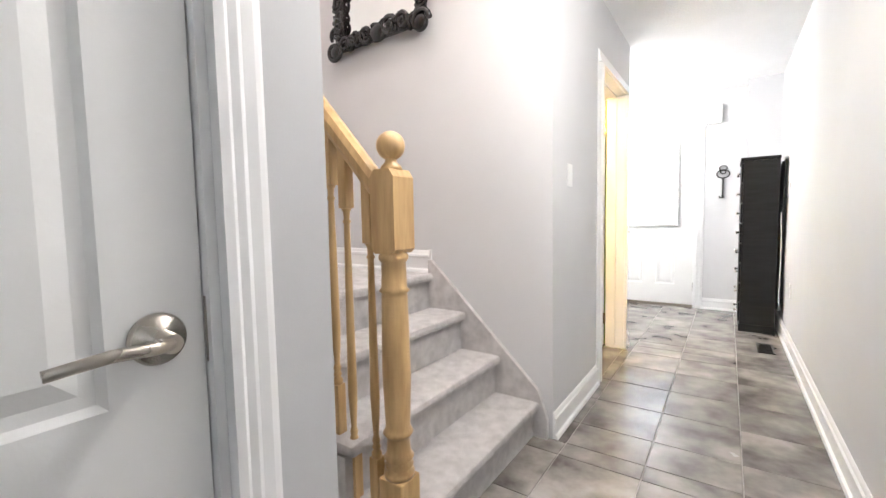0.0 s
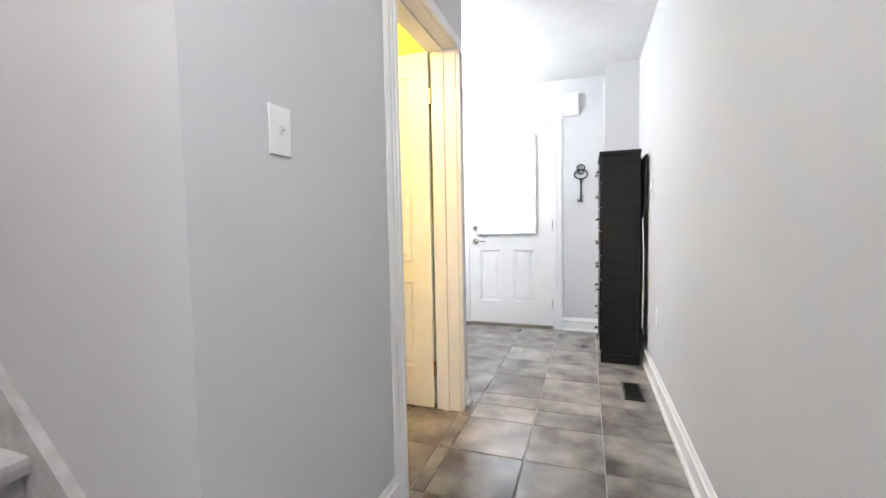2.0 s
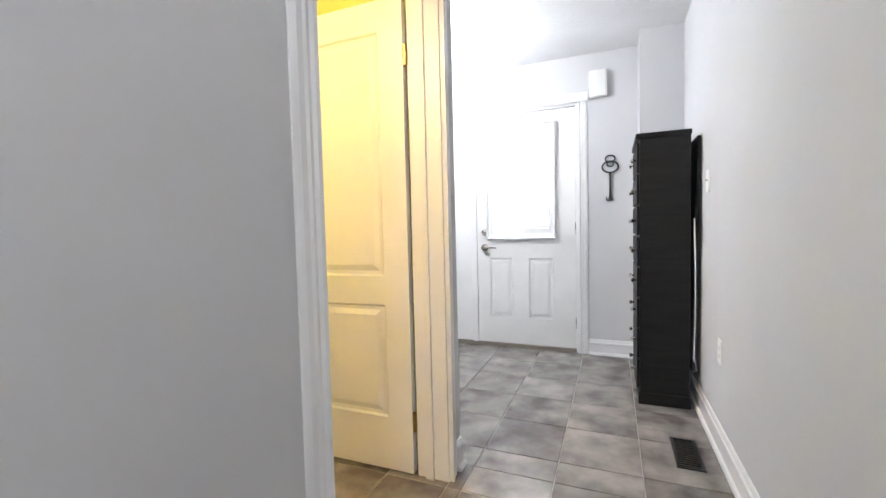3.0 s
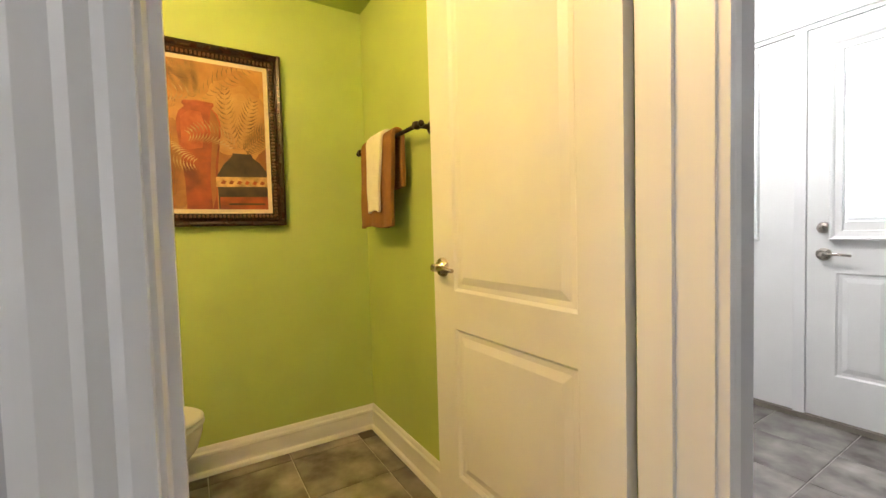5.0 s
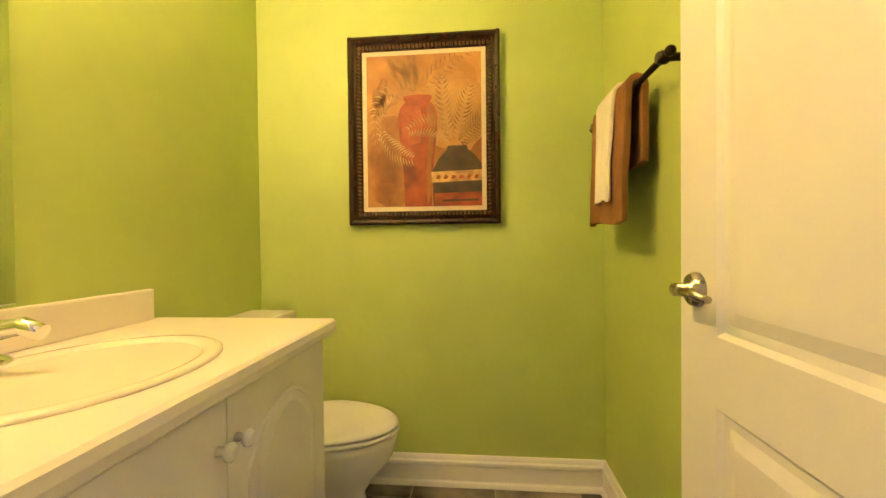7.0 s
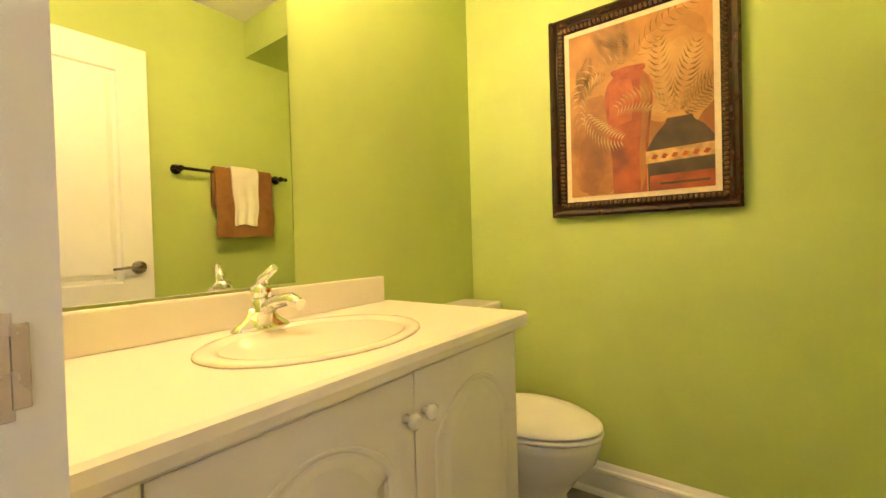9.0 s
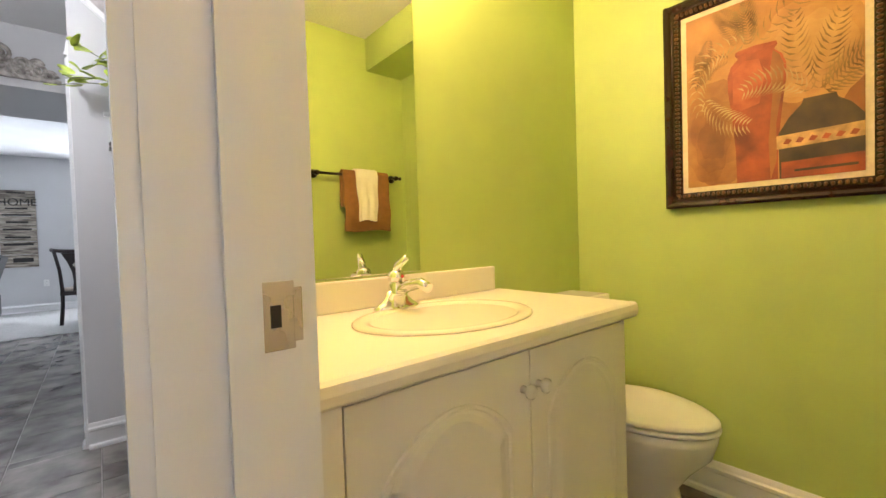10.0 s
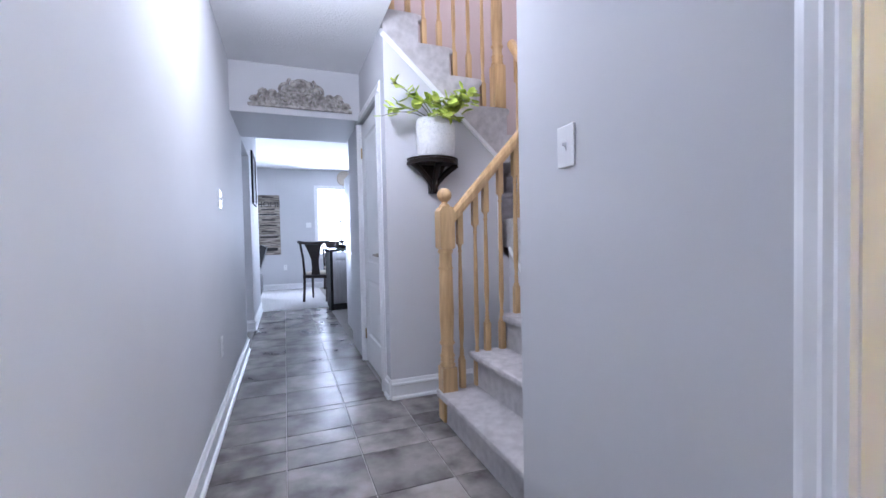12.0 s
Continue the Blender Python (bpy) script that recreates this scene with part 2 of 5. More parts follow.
def lathe(bm, prof, m=Matrix.Identity(4), seg=20, smooth=True):
    """Turns (radius, height) points round the z axis of m."""
    rings = []
    for r, h in prof:
        rings.append([bm.verts.new(m @ Vector((max(r, 1e-4) * math.cos(2 * math.pi * k / seg), max(r, 1e-4) * math.sin(2 * math.pi * k / seg), h))) for k in range(seg)])
    for a, b in zip(rings, rings[1:]):
        for k in range(seg):
            f = bm.faces.new((a[k], a[(k + 1) % seg], b[(k + 1) % seg], b[k]))
            f.smooth = smooth
    bm.faces.new(rings[0][::-1])
    bm.faces.new(rings[-1])
    return bm


def tube(bm, pts, radius, seg=8, ends=None):
    """A round bar along points; radius may be a function of 0..1."""
    pts = [Vector(p) for p in pts]
    rings = []
    for i, p in enumerate(pts):
        d = (pts[min(i + 1, len(pts) - 1)] - pts[max(i - 1, 0)]).normalized()
        u = d.orthogonal().normalized() if not rings else (u - d * u.dot(d)).normalized()
        w = d.cross(u)
        r = radius(i / (len(pts) - 1)) if callable(radius) else radius
        rings.append([bm.verts.new(p + (u * math.cos(2 * math.pi * k / seg) + w * math.sin(2 * math.pi * k / seg)) * r) for k in range(seg)])
    for a, b in zip(rings, rings[1:]):
        for k in range(seg):
            bm.faces.new((a[k], a[(k + 1) % seg], b[(k + 1) % seg], b[k])).smooth = True
    bm.faces.new(rings[0][::-1])
    bm.faces.new(rings[-1])
    return bm


def ball(bm, c, rx, ry=None, rz=None, seg=14, rings=9):
    ry, rz = ry or rx, rz or rx
    prof = [(math.sin(math.pi * i / rings), -math.cos(math.pi * i / rings)) for i in range(rings + 1)]
    return lathe(bm, prof, Matrix.Translation(c) @ Matrix.Diagonal((rx, ry, rz, 1)), seg)


def finish(name, bm, material):
    me = bpy.data.meshes.new(name)
    bm.to_mesh(me)
    bm.free()
    me.materials.append(material)
    return me


def attach(ob, parent):
    ob.parent = parent
    if parent.type == "EMPTY":
        ob.matrix_parent_inverse = Matrix.Translation(-parent.location)
    return ob


def part(name, bm, material, parent, label=""):
    ob = attach(new(name, finish(name, bm, material)), parent)
    return tagged(ob, label)


def thing(name, place, label, category, group="", kind=""):
    ob = new(name)
    ob.location, ob.empty_display_size = place, 0.1
    return tagged(ob, label, category, group, kind)


def solid(name, bm, material, label="", category="", group="", kind=""):
    return tagged(new(name, finish(name, bm, material)), label, category, group, kind)


def structure(name, bm, material, label, category="wall"):
    return solid(name, bm, material, label, category, "", "structure")


BASE = [(0, 0), (0.027, 0), (0.027, 0.006), (0.023, 0.016), (0.014, 0.022), (0.013, 0.026), (0.013, 0.086), (0.018, 0.092), (0.018, 0.104), (0.011, 0.110), (0.008, 0.122), (0.004, 0.130), (0, 0.130)]
CASE = [(0, 0), (0.022, 0), (0.022, 0.014), (0.015, 0.022), (0.017, 0.034), (0.013, 0.042), (0.013, 0.060), (0.009, 0.070), (0.006, 0.076), (0, 0.076)]


def baseboard(p0, p1, nrm, z=0.0):
    return structure("baseboard", run(bmesh.new(), (*p0, z), (*p1, z), (*nrm, 0), (0, 0, 1), BASE), WHITE, "white moulded wooden baseboard along the wall", "baseboard")

# ---- structure ----
H = 2.46
UP = 5.1
structure("wall_hall_east", boxes((0.745, 0.865, -1.42, 5.62, 0, H + 0.27), (0.745, 0.865, -2.34, -1.42, 2.06, H + 0.27), (0.745, 0.865, -3.9, -2.34, 0, H + 0.27)), GREY, "smooth light grey painted hall wall with an opening")
structure("wall_hall_west", boxes((-0.505, -0.365, 1.80, 2.655, 0, H), (-0.505, -0.365, 2.655, 3.48, 2.06, H), (-0.505, -0.365, 3.48, 3.61, 0, H)), GREY, "light grey painted hall wall with the washroom doorway")
structure("wall_stair_north", boxes((-2.22, -0.505, 1.80, 1.92, 0, UP), (-0.505, 0.865, 1.80, 1.92, H + 0.27, UP)), GREY, "tall light grey painted wall beside the stairs")
structure("wall_stair_west", boxes((-2.22, -2.10, -0.62, 1.80, 0, UP)), GREY, "light grey painted wall above the stair landing")
structure("wall_stair_south", boxes((-2.10, -0.37, -0.62, -0.50, 0, UP), (-0.37, 0.865, -0.62, -0.50, H + 0.27, UP)), TAUPE, "wall behind the upper flight, warm light put into taupe colour")
structure("wall_upper_east", boxes((0.745, 0.865, -0.5, 1.8, H + 0.27, UP)), GREY, "grey painted upper wall")
structure("ceiling_upper", boxes((-2.22, 0.865, -0.62, 1.92, UP, UP + 0.1)), CEIL, "white stippled upper ceiling", "ceiling")
structure("wall_closet_side", boxes((-0.37, -0.25, -1.25, -0.60, 0, H), (-0.37, -0.25, -0.60, 0.175, 2.05, H), (-0.37, -0.25, 0.175, 0.27, 0, H)), GREY, "light grey painted closet wall with a doorway")
structure("wall_closet_end", prism(bmesh.new(), [(-1.15, 0), (-0.25, 0), (-0.25, 2.40), (-1.07, 1.65), (-1.07, 0.97), (-1.15, 0.90)], "y", 0.27, 0.365), GREY, "light grey closet end wall sloping under the stairs")
structure("wall_landing_side", prism(bmesh.new(), [(0.365, 0), (0.80, 0), (0.80, 0.70), (0.62, 0.735), (0.365, 0.95)], "x", -1.25, -1.15), GREY, "light grey wall under the winding steps")
structure("wall_closet_rear", boxes((-2.10, -0.37, -1.37, -1.25, 0, H)), GREY, "grey painted kitchen side of the closet")
structure("wall_end", boxes((-2.12, -1.83, 5.5, 5.62, 0, H), (-1.83, 0.02, 5.5, 5.62, 2.09, H), (0.02, 0.745, 5.5, 5.62, 0, H)), GREY, "light grey painted entrance wall")
structure("wall_chase", boxes((0.465, 0.745, 5.22, 5.5, 0, H)), GREY, "grey boxed-out corner beside the entrance")
structure("wall_foyer_west", boxes((-2.24, -2.12, 3.61, 5.62, 0, H)), GREY, "light grey painted entrance side wall")
structure("wall_bath_north", boxes((-2.26, -0.505, 3.541, 3.61, 0, H)), GREY, "grey wall between washroom and entrance")
structure("wall_bath_west", boxes((-2.26, -2.146, 1.92, 3.541, 0, H)), GREY, "washroom outer wall")
structure("wall_bath_south", boxes((-2.146, -0.505, 1.92, 2.039, 0, H)), GREY, "washroom partition wall")
structure("bath_paint_west", boxes((-2.146, -2.14, 2.039, 3.541, 0, H)), GREEN, "lime green painted washroom wall with the painting")
structure("bath_paint_north", boxes((-2.14, -0.511, 3.535, 3.541, 0, H)), GREEN, "lime green painted washroom wall with the towel bar")
structure("bath_paint_south", boxes((-2.14, -0.511, 2.039, 2.045, 0, H)), GREEN, "lime green painted washroom wall with the mirror")
structure("bath_paint_east", boxes((-0.511, -0.505, 2.039, 2.655, 0, H), (-0.511, -0.505, 2.655, 3.48, 2.06, H), (-0.511, -0.505, 3.48, 3.541, 0, H)), GREEN, "lime green painted wall round the washroom doorway")
structure("bath_bulkhead", boxes((-2.14, -1.84, 2.045, 3.535, 2.235, H)), GREEN, "lime green boxed bulkhead under the washroom ceiling", "bulkhead")
structure("ceiling_bath", boxes((-2.26, -0.505, 1.92, 3.61, H, H + 0.1)), CEIL, "white stippled washroom ceiling", "ceiling")
structure("ceiling_hall", boxes((-0.25, 0.745, -0.55, 1.80, H, H + 0.27), (-0.505, 0.745, 1.80, 3.61, H, H + 0.27), (-2.24, 0.745, 3.61, 5.62, H, H + 0.27)), CEIL, "white stippled hall ceiling", "ceiling")
structure("soffit", boxes((-0.25, 0.745, -1.40, -0.55, 2.07, H + 0.27)), GREY, "grey painted dropped beam across the hall", "beam")
structure("ceiling_dining", boxes((-2.6, 3.6, -6.7, -1.40, 2.62, 2.75), (-2.6, -0.25, -1.4, -1.25, 2.62, 2.75), (0.865, 3.6, -1.4, 0.1, 2.62, 2.75)), CEIL, "white dining room ceiling", "ceiling")
structure("wall_dining_south", boxes((-2.6, -1.33, -6.72, -6.6, 0, 2.62), (-1.33, -0.33, -6.72, -6.6, 0, 0.75), (-1.33, -0.33, -6.72, -6.6, 2.2, 2.62), (-0.33, 1.5, -6.72, -6.6, 0, 2.62), (1.5, 2.5, -6.72, -6.6, 0, 0.6), (1.5, 2.5, -6.72, -6.6, 2.05, 2.62), (2.5, 3.6, -6.72, -6.6, 0, 2.62)), GREY, "blue-grey painted dining wall with two windows")
structure("wall_kitchen_west", boxes((-2.72, -2.6, -6.72, -1.25, 0, 2.62)), GREY, "grey kitchen wall")
structure("wall_living_east", boxes((3.6, 3.72, -6.72, 0.2, 0, 2.62)), GREY, "grey living room wall")
structure("wall_living_north", boxes((0.865, 3.6, 0.1, 0.2, 0, 2.62)), GREY, "grey living room wall")
structure("wall_kitchen_north", boxes((-2.6, -2.1, -1.37, -1.25, 0, 2.62)), GREY, "grey kitchen wall")

baseboard((0.745, 5.22), (0.745, -1.42), (-1, 0))
baseboard((0.745, -2.34), (0.745, -3.9), (-1, 0))
baseboard((0.745, -2.34), (0.865, -2.34), (0, 1))
baseboard((-0.365, 1.80), (-0.365, 2.603), (1, 0))
baseboard((-0.365, 3.545), (-0.365, 3.61), (1, 0))
baseboard((-0.365, 3.61), (-2.12, 3.61), (0, 1))
baseboard((0.096, 5.5), (0.465, 5.5), (0, -1))
baseboard((0.465, 5.22), (0.745, 5.22), (0, -1))
baseboard((0.465, 5.22), (0.465, 5.5), (-1, 0))
baseboard((-1.15, 0.365), (-0.25, 0.365), (0, 1))
baseboard((-0.25, 0.253), (-0.25, 0.365), (1, 0))
baseboard((-2.14, 3.535), (-0.55, 3.535), (0, -1))
baseboard((-2.14, 2.045), (-2.14, 3.535), (1, 0))
baseboard((-2.10, 1.80), (-1.09, 1.80), (0, -1), 0.785)
baseboard((-2.10, 0.80), (-2.10, 1.80), (1, 0), 0.785)
baseboard((-0.15 + 3.75, -6.6), (-2.6, -6.6), (0, 1))
structure("trim", boxes((-1.092, -1.076, 1.785, 1.80, 0.70, 0.918), bevel=0.003), WHITE, "white end piece of the landing baseboard", "trim")
# sloped caps under the carpeted stair sides
structure("trim", run(bmesh.new(), (-0.25, 0.368, 2.395), (-1.07, 0.368, 1.645), (0, 1, 0), (0.6749, 0, -0.7379), [(0, 0), (0.012, 0), (0.012, 0.022), (0, 0.03)]), WHITE, "white sloping stair trim", "trim")
structure("trim", boxes((-1.078, -1.06, 0.367, 0.379, 0.97, 1.65)), WHITE, "white upright stair trim", "trim")
structure("trim", run(bmesh.new(), (-1.15, 0.80, 0.70), (-1.15, 0.62, 0.735), (1, 0, 0), (0, 0, 1), [(0, 0), (0.014, 0.004), (0.014, 0.03), (0, 0.036)]), WHITE, "white stair trim", "trim")
structure("trim", run(bmesh.new(), (-1.15, 0.62, 0.735), (-1.15, 0.382, 0.951), (1, 0, 0), (0, 0, 1), [(0, 0), (0.014, 0.004), (0.014, 0.03), (0, 0.036)]), WHITE, "white stair trim", "trim")

# ---- staircase ----
stairs = thing("staircase", (-0.5, 1.3, 0), "grey-beige carpeted staircase with winding steps", "staircase", kind="structure")


def tread(x0, x1, y0, y1, top, nose):
    """A carpeted step: a block and a rounded nosing along the edge named by nose."""
    bm = bmesh.new()
    low = max(0.0, top - 0.21)
    box(bm, x0, x1, y0, y1, low, top - 0.045)
    n0 = 0.032
    a = dict(x0=x0, x1=x1, y0=y0, y1=y1)
    if nose == "+x":
        a["x1"] += n0
    elif nose == "-x":
        a["x0"] -= n0
    else:
        a["y1"] += n0
    box(bm, a["x0"], a["x1"], a["y0"], a["y1"], top - 0.045, top, bevel=0.019)
    for f in bm.faces:
        f.smooth = False
    return part("step", bm, CARPET, stairs)


for k, (nx, top) in enumerate(((-0.456, 0.178), (-0.669, 0.378), (-0.874, 0.585))):
    tread(-1.09, nx, 0.745, 1.80, top, "+x")
tread(-2.10, -1.09, 0.80, 1.80, 0.785, "+x")
tread(-2.10, -1.152, 0.52, 0.79, 0.987, "+y")
tread(-2.10, -1.152, 0.24, 0.52, 1.19, "+y")
tread(-2.10, -1.152, -0.04, 0.24, 1.395, "+y")
tread(-2.10, -1.37, -0.50, -0.04, 1.60, "+y")
for k in range(-1, 5):
    tread(-1.15 + 0.22 * k, -0.93 + 0.22 * k if k < 4 else 0.74, -0.50, 0.360, 1.99 + 0.187 * k, "-x")
# carpeted side of the upper flight
side = [(-1.152, 1.72)]
for k in range(0, 5):
    side += [(-1.15 + 0.22 * k, 1.985 + 0.187 * (k - 1)), (-1.15 + 0.22 * k, 1.985 + 0.187 * k)]
side += [(-0.25, 2.733), (-0.25, 2.36), (-1.07, 1.61), (-1.152, 1.58)]
part("stringer", prism(bmesh.new(), side, "y", 0.361, 0.366), CARPET, stairs)
part("stringer", prism(bmesh.new(), [(0.80, 0.70), (0.80, 0.985), (0.52, 0.985), (0.52, 1.188), (0.365, 1.188), (0.365, 0.92), (0.62, 0.72)], "x", -1.156, -1.149), CARPET, stairs)
part("stringer", prism(bmesh.new(), [(-0.385, 0.0), (-0.385, 0.10), (-0.43, 0.235), (-1.07, 0.86), (-1.09, 0.86), (-1.09, 0.60), (-0.6, 0.0)], "y", 1.775, 1.80), CARPET, stairs, "carpet-wrapped skirt along the wall")
structure("upper_floor", boxes((-0.25, 0.745, -0.50, 0.356, 2.738 - 0.01, 2.7385)), CARPET, "grey-beige carpeted upper floor", "floor")

# ---- balustrade ----
SQ = 0.0445


def newel_mesh():
    bm = bmesh.new()
    s = SQ
    box(bm, -s, s, -s, s, 0, 0.31, bevel=0.006)
    lathe(bm, [(s, 0.31), (0.047, 0.325), (0.036, 0.335), (0.044, 0.348), (0.036, 0.360), (0.046, 0.372), (0.037, 0.385), (0.034, 0.43), (0.041, 0.44), (0.046, 0.448), (0.041, 0.456), (0.037, 0.47), (0.043, 0.62), (0.039, 0.86), (0.038, 0.87), (0.046, 0.878), (0.038, 0.887), (0.036, 0.96), (0.044, 0.97), (0.044, 0.982), (0.036, 0.99), (s, 1.0)], seg=24)
    prism(bm, [(-s, 1.0), (-s + 0.012, 0.988), (s - 0.012, 0.988), (s, 1.0), (s, 1.205), (s - 0.016, 1.228), (-s + 0.016, 1.228), (-s, 1.205)], "y", -s, s)
    lathe(bm, [(0.034, 1.226), (0.030, 1.238), (0.018, 1.25), (0.017, 1.262)], seg=20)
    ball(bm, (0, 0, 1.297), 0.042, seg=22, rings=14)
    return finish("newel_post", bm, WOOD)


def baluster_mesh(h):
    bm = bmesh.new()
    s = 0.0175
    box(bm, -s, s, -s, s, 0, 0.17, bevel=0.003)
    t = h - 0.19
    lathe(bm, [(s, 0.17), (0.0165, 0.185), (0.010, 0.195), (0.015, 0.203), (0.010, 0.212), (0.0135, 0.225), (0.009, 0.24), (0.013, 0.30), (0.0155, 0.36), (0.012, 0.36 + (t - 0.36) * 0.6), (0.0095, t - 0.05), (0.014, t - 0.042), (0.0095, t - 0.034), (0.011, t - 0.012), (s, t)], seg=12)
    box(bm, -s, s, -s, s, t, h, bevel=0.003)
    return finish("baluster", bm, WOOD)


rail = thing("balustrade", (-0.475, 0.815, 0), "honey maple stair balustrade with turned balusters and ball-top newel posts", "balustrade")


def put_mesh(name, me, place, parent):
    ob = attach(new(name, me), parent)
    ob.location = place
    return ob


NEWEL = newel_mesh()
put_mesh("newel_post", NEWEL, (-0.484, 0.797, 0.006), rail)
put_mesh("newel_post", NEWEL, (-1.19, 0.795, 0.975), rail)
put_mesh("newel_post", NEWEL, (-1.10, 0.33, 1.985), rail)
RAILP = [(-0.030, -0.012), (-0.022, -0.028), (0.022, -0.028), (0.030, -0.012), (0.031, 0.008), (0.022, 0.025), (0, 0.031), (-0.022, 0.025), (-0.031, 0.008)]


def handrail(p0, p1):
    d = (Vector(p1) - Vector(p0)).normalized()
    sidev = Vector((0, 0, 1)).cross(d).normalized()
    bm = run(bmesh.new(), p0, p1, sidev, d.cross(sidev), RAILP)
    return part("handrail", bm, WOOD, rail)


handrail((-0.515, 0.800, 1.165), (-1.15, 0.797, 1.86))
handrail((-1.19, 0.755, 1.97), (-1.19, 0.38, 2.45))
handrail((-1.06, 0.33, 3.10), (-0.20, 0.33, 3.84))


def rail_z(x):
    return 1.165 + (x + 0.515) / -0.635 * 0.695


for k, (bx, bz) in enumerate(((-0.575, 0.176), (-0.675, 0.176), (-0.745, 0.376), (-0.845, 0.376), (-0.95, 0.583), (-1.05, 0.583))):
    put_mesh("baluster", baluster_mesh(rail_z(bx) - bz - 0.02), (bx, 0.795, bz), rail)
for k, (by, bz) in enumerate(((0.67, 0.985), (0.57, 0.985), (0.45, 1.188))):
    put_mesh("baluster", baluster_mesh(1.97 + (0.755 - by) * 1.28 - bz - 0.02), (-1.19, by, bz), rail)
for k in range(8):
    bx = -0.98 + 0.11 * k
    top = 1.99 + 0.187 * int((bx + 1.15) / 0.22)
    put_mesh("baluster", baluster_mesh(3.10 + (bx + 1.06) * 0.8605 - top - 0.02), (bx, 0.33, top - 0.002), rail)

# ---- doors ----


def panel_face(bm, x0, x1, z0, z1, panels, place, flip):
    """One moulded face of a panelled door; place maps (x, z, depth) to the world."""
    xs = sorted({x0, x1, *[p[0] for p in panels], *[p[1] for p in panels]})
    zs = sorted({z0, z1, *[p[2] for p in panels], *[p[3] for p in panels]})
    grid = {(i, k): bm.verts.new(place(x, z, 0)) for i, x in enumerate(xs) for k, z in enumerate(zs)}
    for i in range(len(xs) - 1):
        for k in range(len(zs) - 1):
            cx, cz = (xs[i] + xs[i + 1]) / 2, (zs[k] + zs[k + 1]) / 2
            if any(p[0] < cx < p[1] and p[2] < cz < p[3] for p in panels):
                continue
            q = [grid[i, k], grid[i + 1, k], grid[i + 1, k + 1], grid[i, k + 1]]
            bm.faces.new(q if not flip else q[::-1])
    for a, b, c, d in panels:
        rings = []
        for ins, dep in ((0, 0), (0.009, -0.008), (0.024, -0.009), (0.048, -0.002)):
            rings.append([bm.verts.new(place(x, z, dep)) for x, z in ((a + ins, c + ins), (b - ins, c + ins), (b - ins, d - ins), (a + ins, d - ins))])
        for r, s in zip(rings, rings[1:]):
            for k in range(4):
                q = [r[k], r[(k + 1) % 4], s[(k + 1) % 4], s[k]]
                bm.faces.new(q if not flip else q[::-1])
        bm.faces.new(rings[-1] if not flip else rings[-1][::-1])


def panel_leaf(width, height, thick, panels, m):
    """A two-faced panelled leaf from the hinge along x, its front towards -y, set by the pose m."""
    bm = bmesh.new()
    panel_face(bm, 0, width, 0, height, panels, lambda x, z, d: m @ Vector((x, -d, z)), False)
    panel_face(bm, 0, width, 0, height, panels, lambda x, z, d: m @ Vector((x, thick + d, z)), True)
    for q in (((0, 0, 0), (0, 0, height), (0, thick, height), (0, thick, 0)), ((width, 0, 0), (width, thick, 0), (width, thick, height), (width, 0, height)), ((0, 0, height), (width, 0, height), (width, thick, height), (0, thick, height)), ((0, 0, 0), (0, thick, 0), (width, thick, 0), (width, 0, 0))):
        bm.faces.new([bm.verts.new(m @ Vector(p)) for p in q])
    bmesh.ops.remove_doubles(bm, verts=bm.verts, dist=0.0002)
    return bm


def lever(parent, m, reach, name="handle"):
    """A satin nickel lever on a round rose; m's z points out of the door, reach is the lever's way along m's x."""
    bm = bmesh.new()
    lathe(bm, [(0.033, 0), (0.033, 0.006), (0.029, 0.014), (0.014, 0.018), (0.012, 0.046)], m, 24)
    tube(bm, [m @ Vector(p) for p in ((0, 0, 0.040), (0.02 * reach, 0, 0.047), (0.06 * reach, 0.002, 0.046), (0.115 * reach, -0.004, 0.042))], lambda t: 0.0095 - 0.003 * t, 10)
    return part(name, bm, NICKEL, parent, "satin nickel lever handle")


def hinge(parent, x, y, z):
    return part("hinge", boxes((x - 0.010, x + 0.008, y - 0.005, y + 0.005, z - 0.045, z + 0.045), bevel=0.004), BRASS, parent, "aged brass hinge")


def axes(origin, xa, ya, za):
    return Matrix((( xa[0], ya[0], za[0], origin[0]), (xa[1], ya[1], za[1], origin[1]), (xa[2], ya[2], za[2], origin[2]), (0, 0, 0, 1)))


# washroom door, open against the towel wall
bdoor = thing("door_bath", (-0.515, 3.45, 0), "white two-panel washroom door standing open", "door", kind="structure")
flipm = axes((-0.521, 3.444, 0.012), (-0.99995, -0.010, 0), (-0.010, 0.99995, 0), (0, 0, 1))
leaf = part("leaf", panel_leaf(0.743, 2.03, 0.035, [(0.118, 0.618, 0.86, 1.90), (0.118, 0.618, 0.235, 0.735)], flipm), DOORW, bdoor)
lever(leaf, axes((-1.200, 3.437, 0.947), (0.99995, 0.010, 0), (0, 0, 1), (0.010, -0.99995, 0)), 1)
for hz in (0.24, 1.80):
    hinge(bdoor, -0.514, 3.452, hz)
bjamb = thing("door_frame_bath", (-0.425, 3.05, 0), "white moulded washroom door casing and jamb", "door frame", kind="structure")
part("jamb", boxes((-0.513, -0.363, 2.655, 2.685, 0, 2.06)), WHITE, bjamb)
part("jamb", boxes((-0.507, -0.363, 3.46, 3.48, 0, 2.06)), WHITE, bjamb)
part("jamb", boxes((-0.507, -0.363, 2.685, 3.46, 2.045, 2.06)), WHITE, bjamb)
part("stop", boxes((-0.466, -0.43, 2.685, 2.695, 0, 2.045), (-0.466, -0.43, 3.449, 3.46, 0, 2.045), (-0.466, -0.43, 2.695, 3.449, 2.033, 2.045)), WHITE, bjamb)
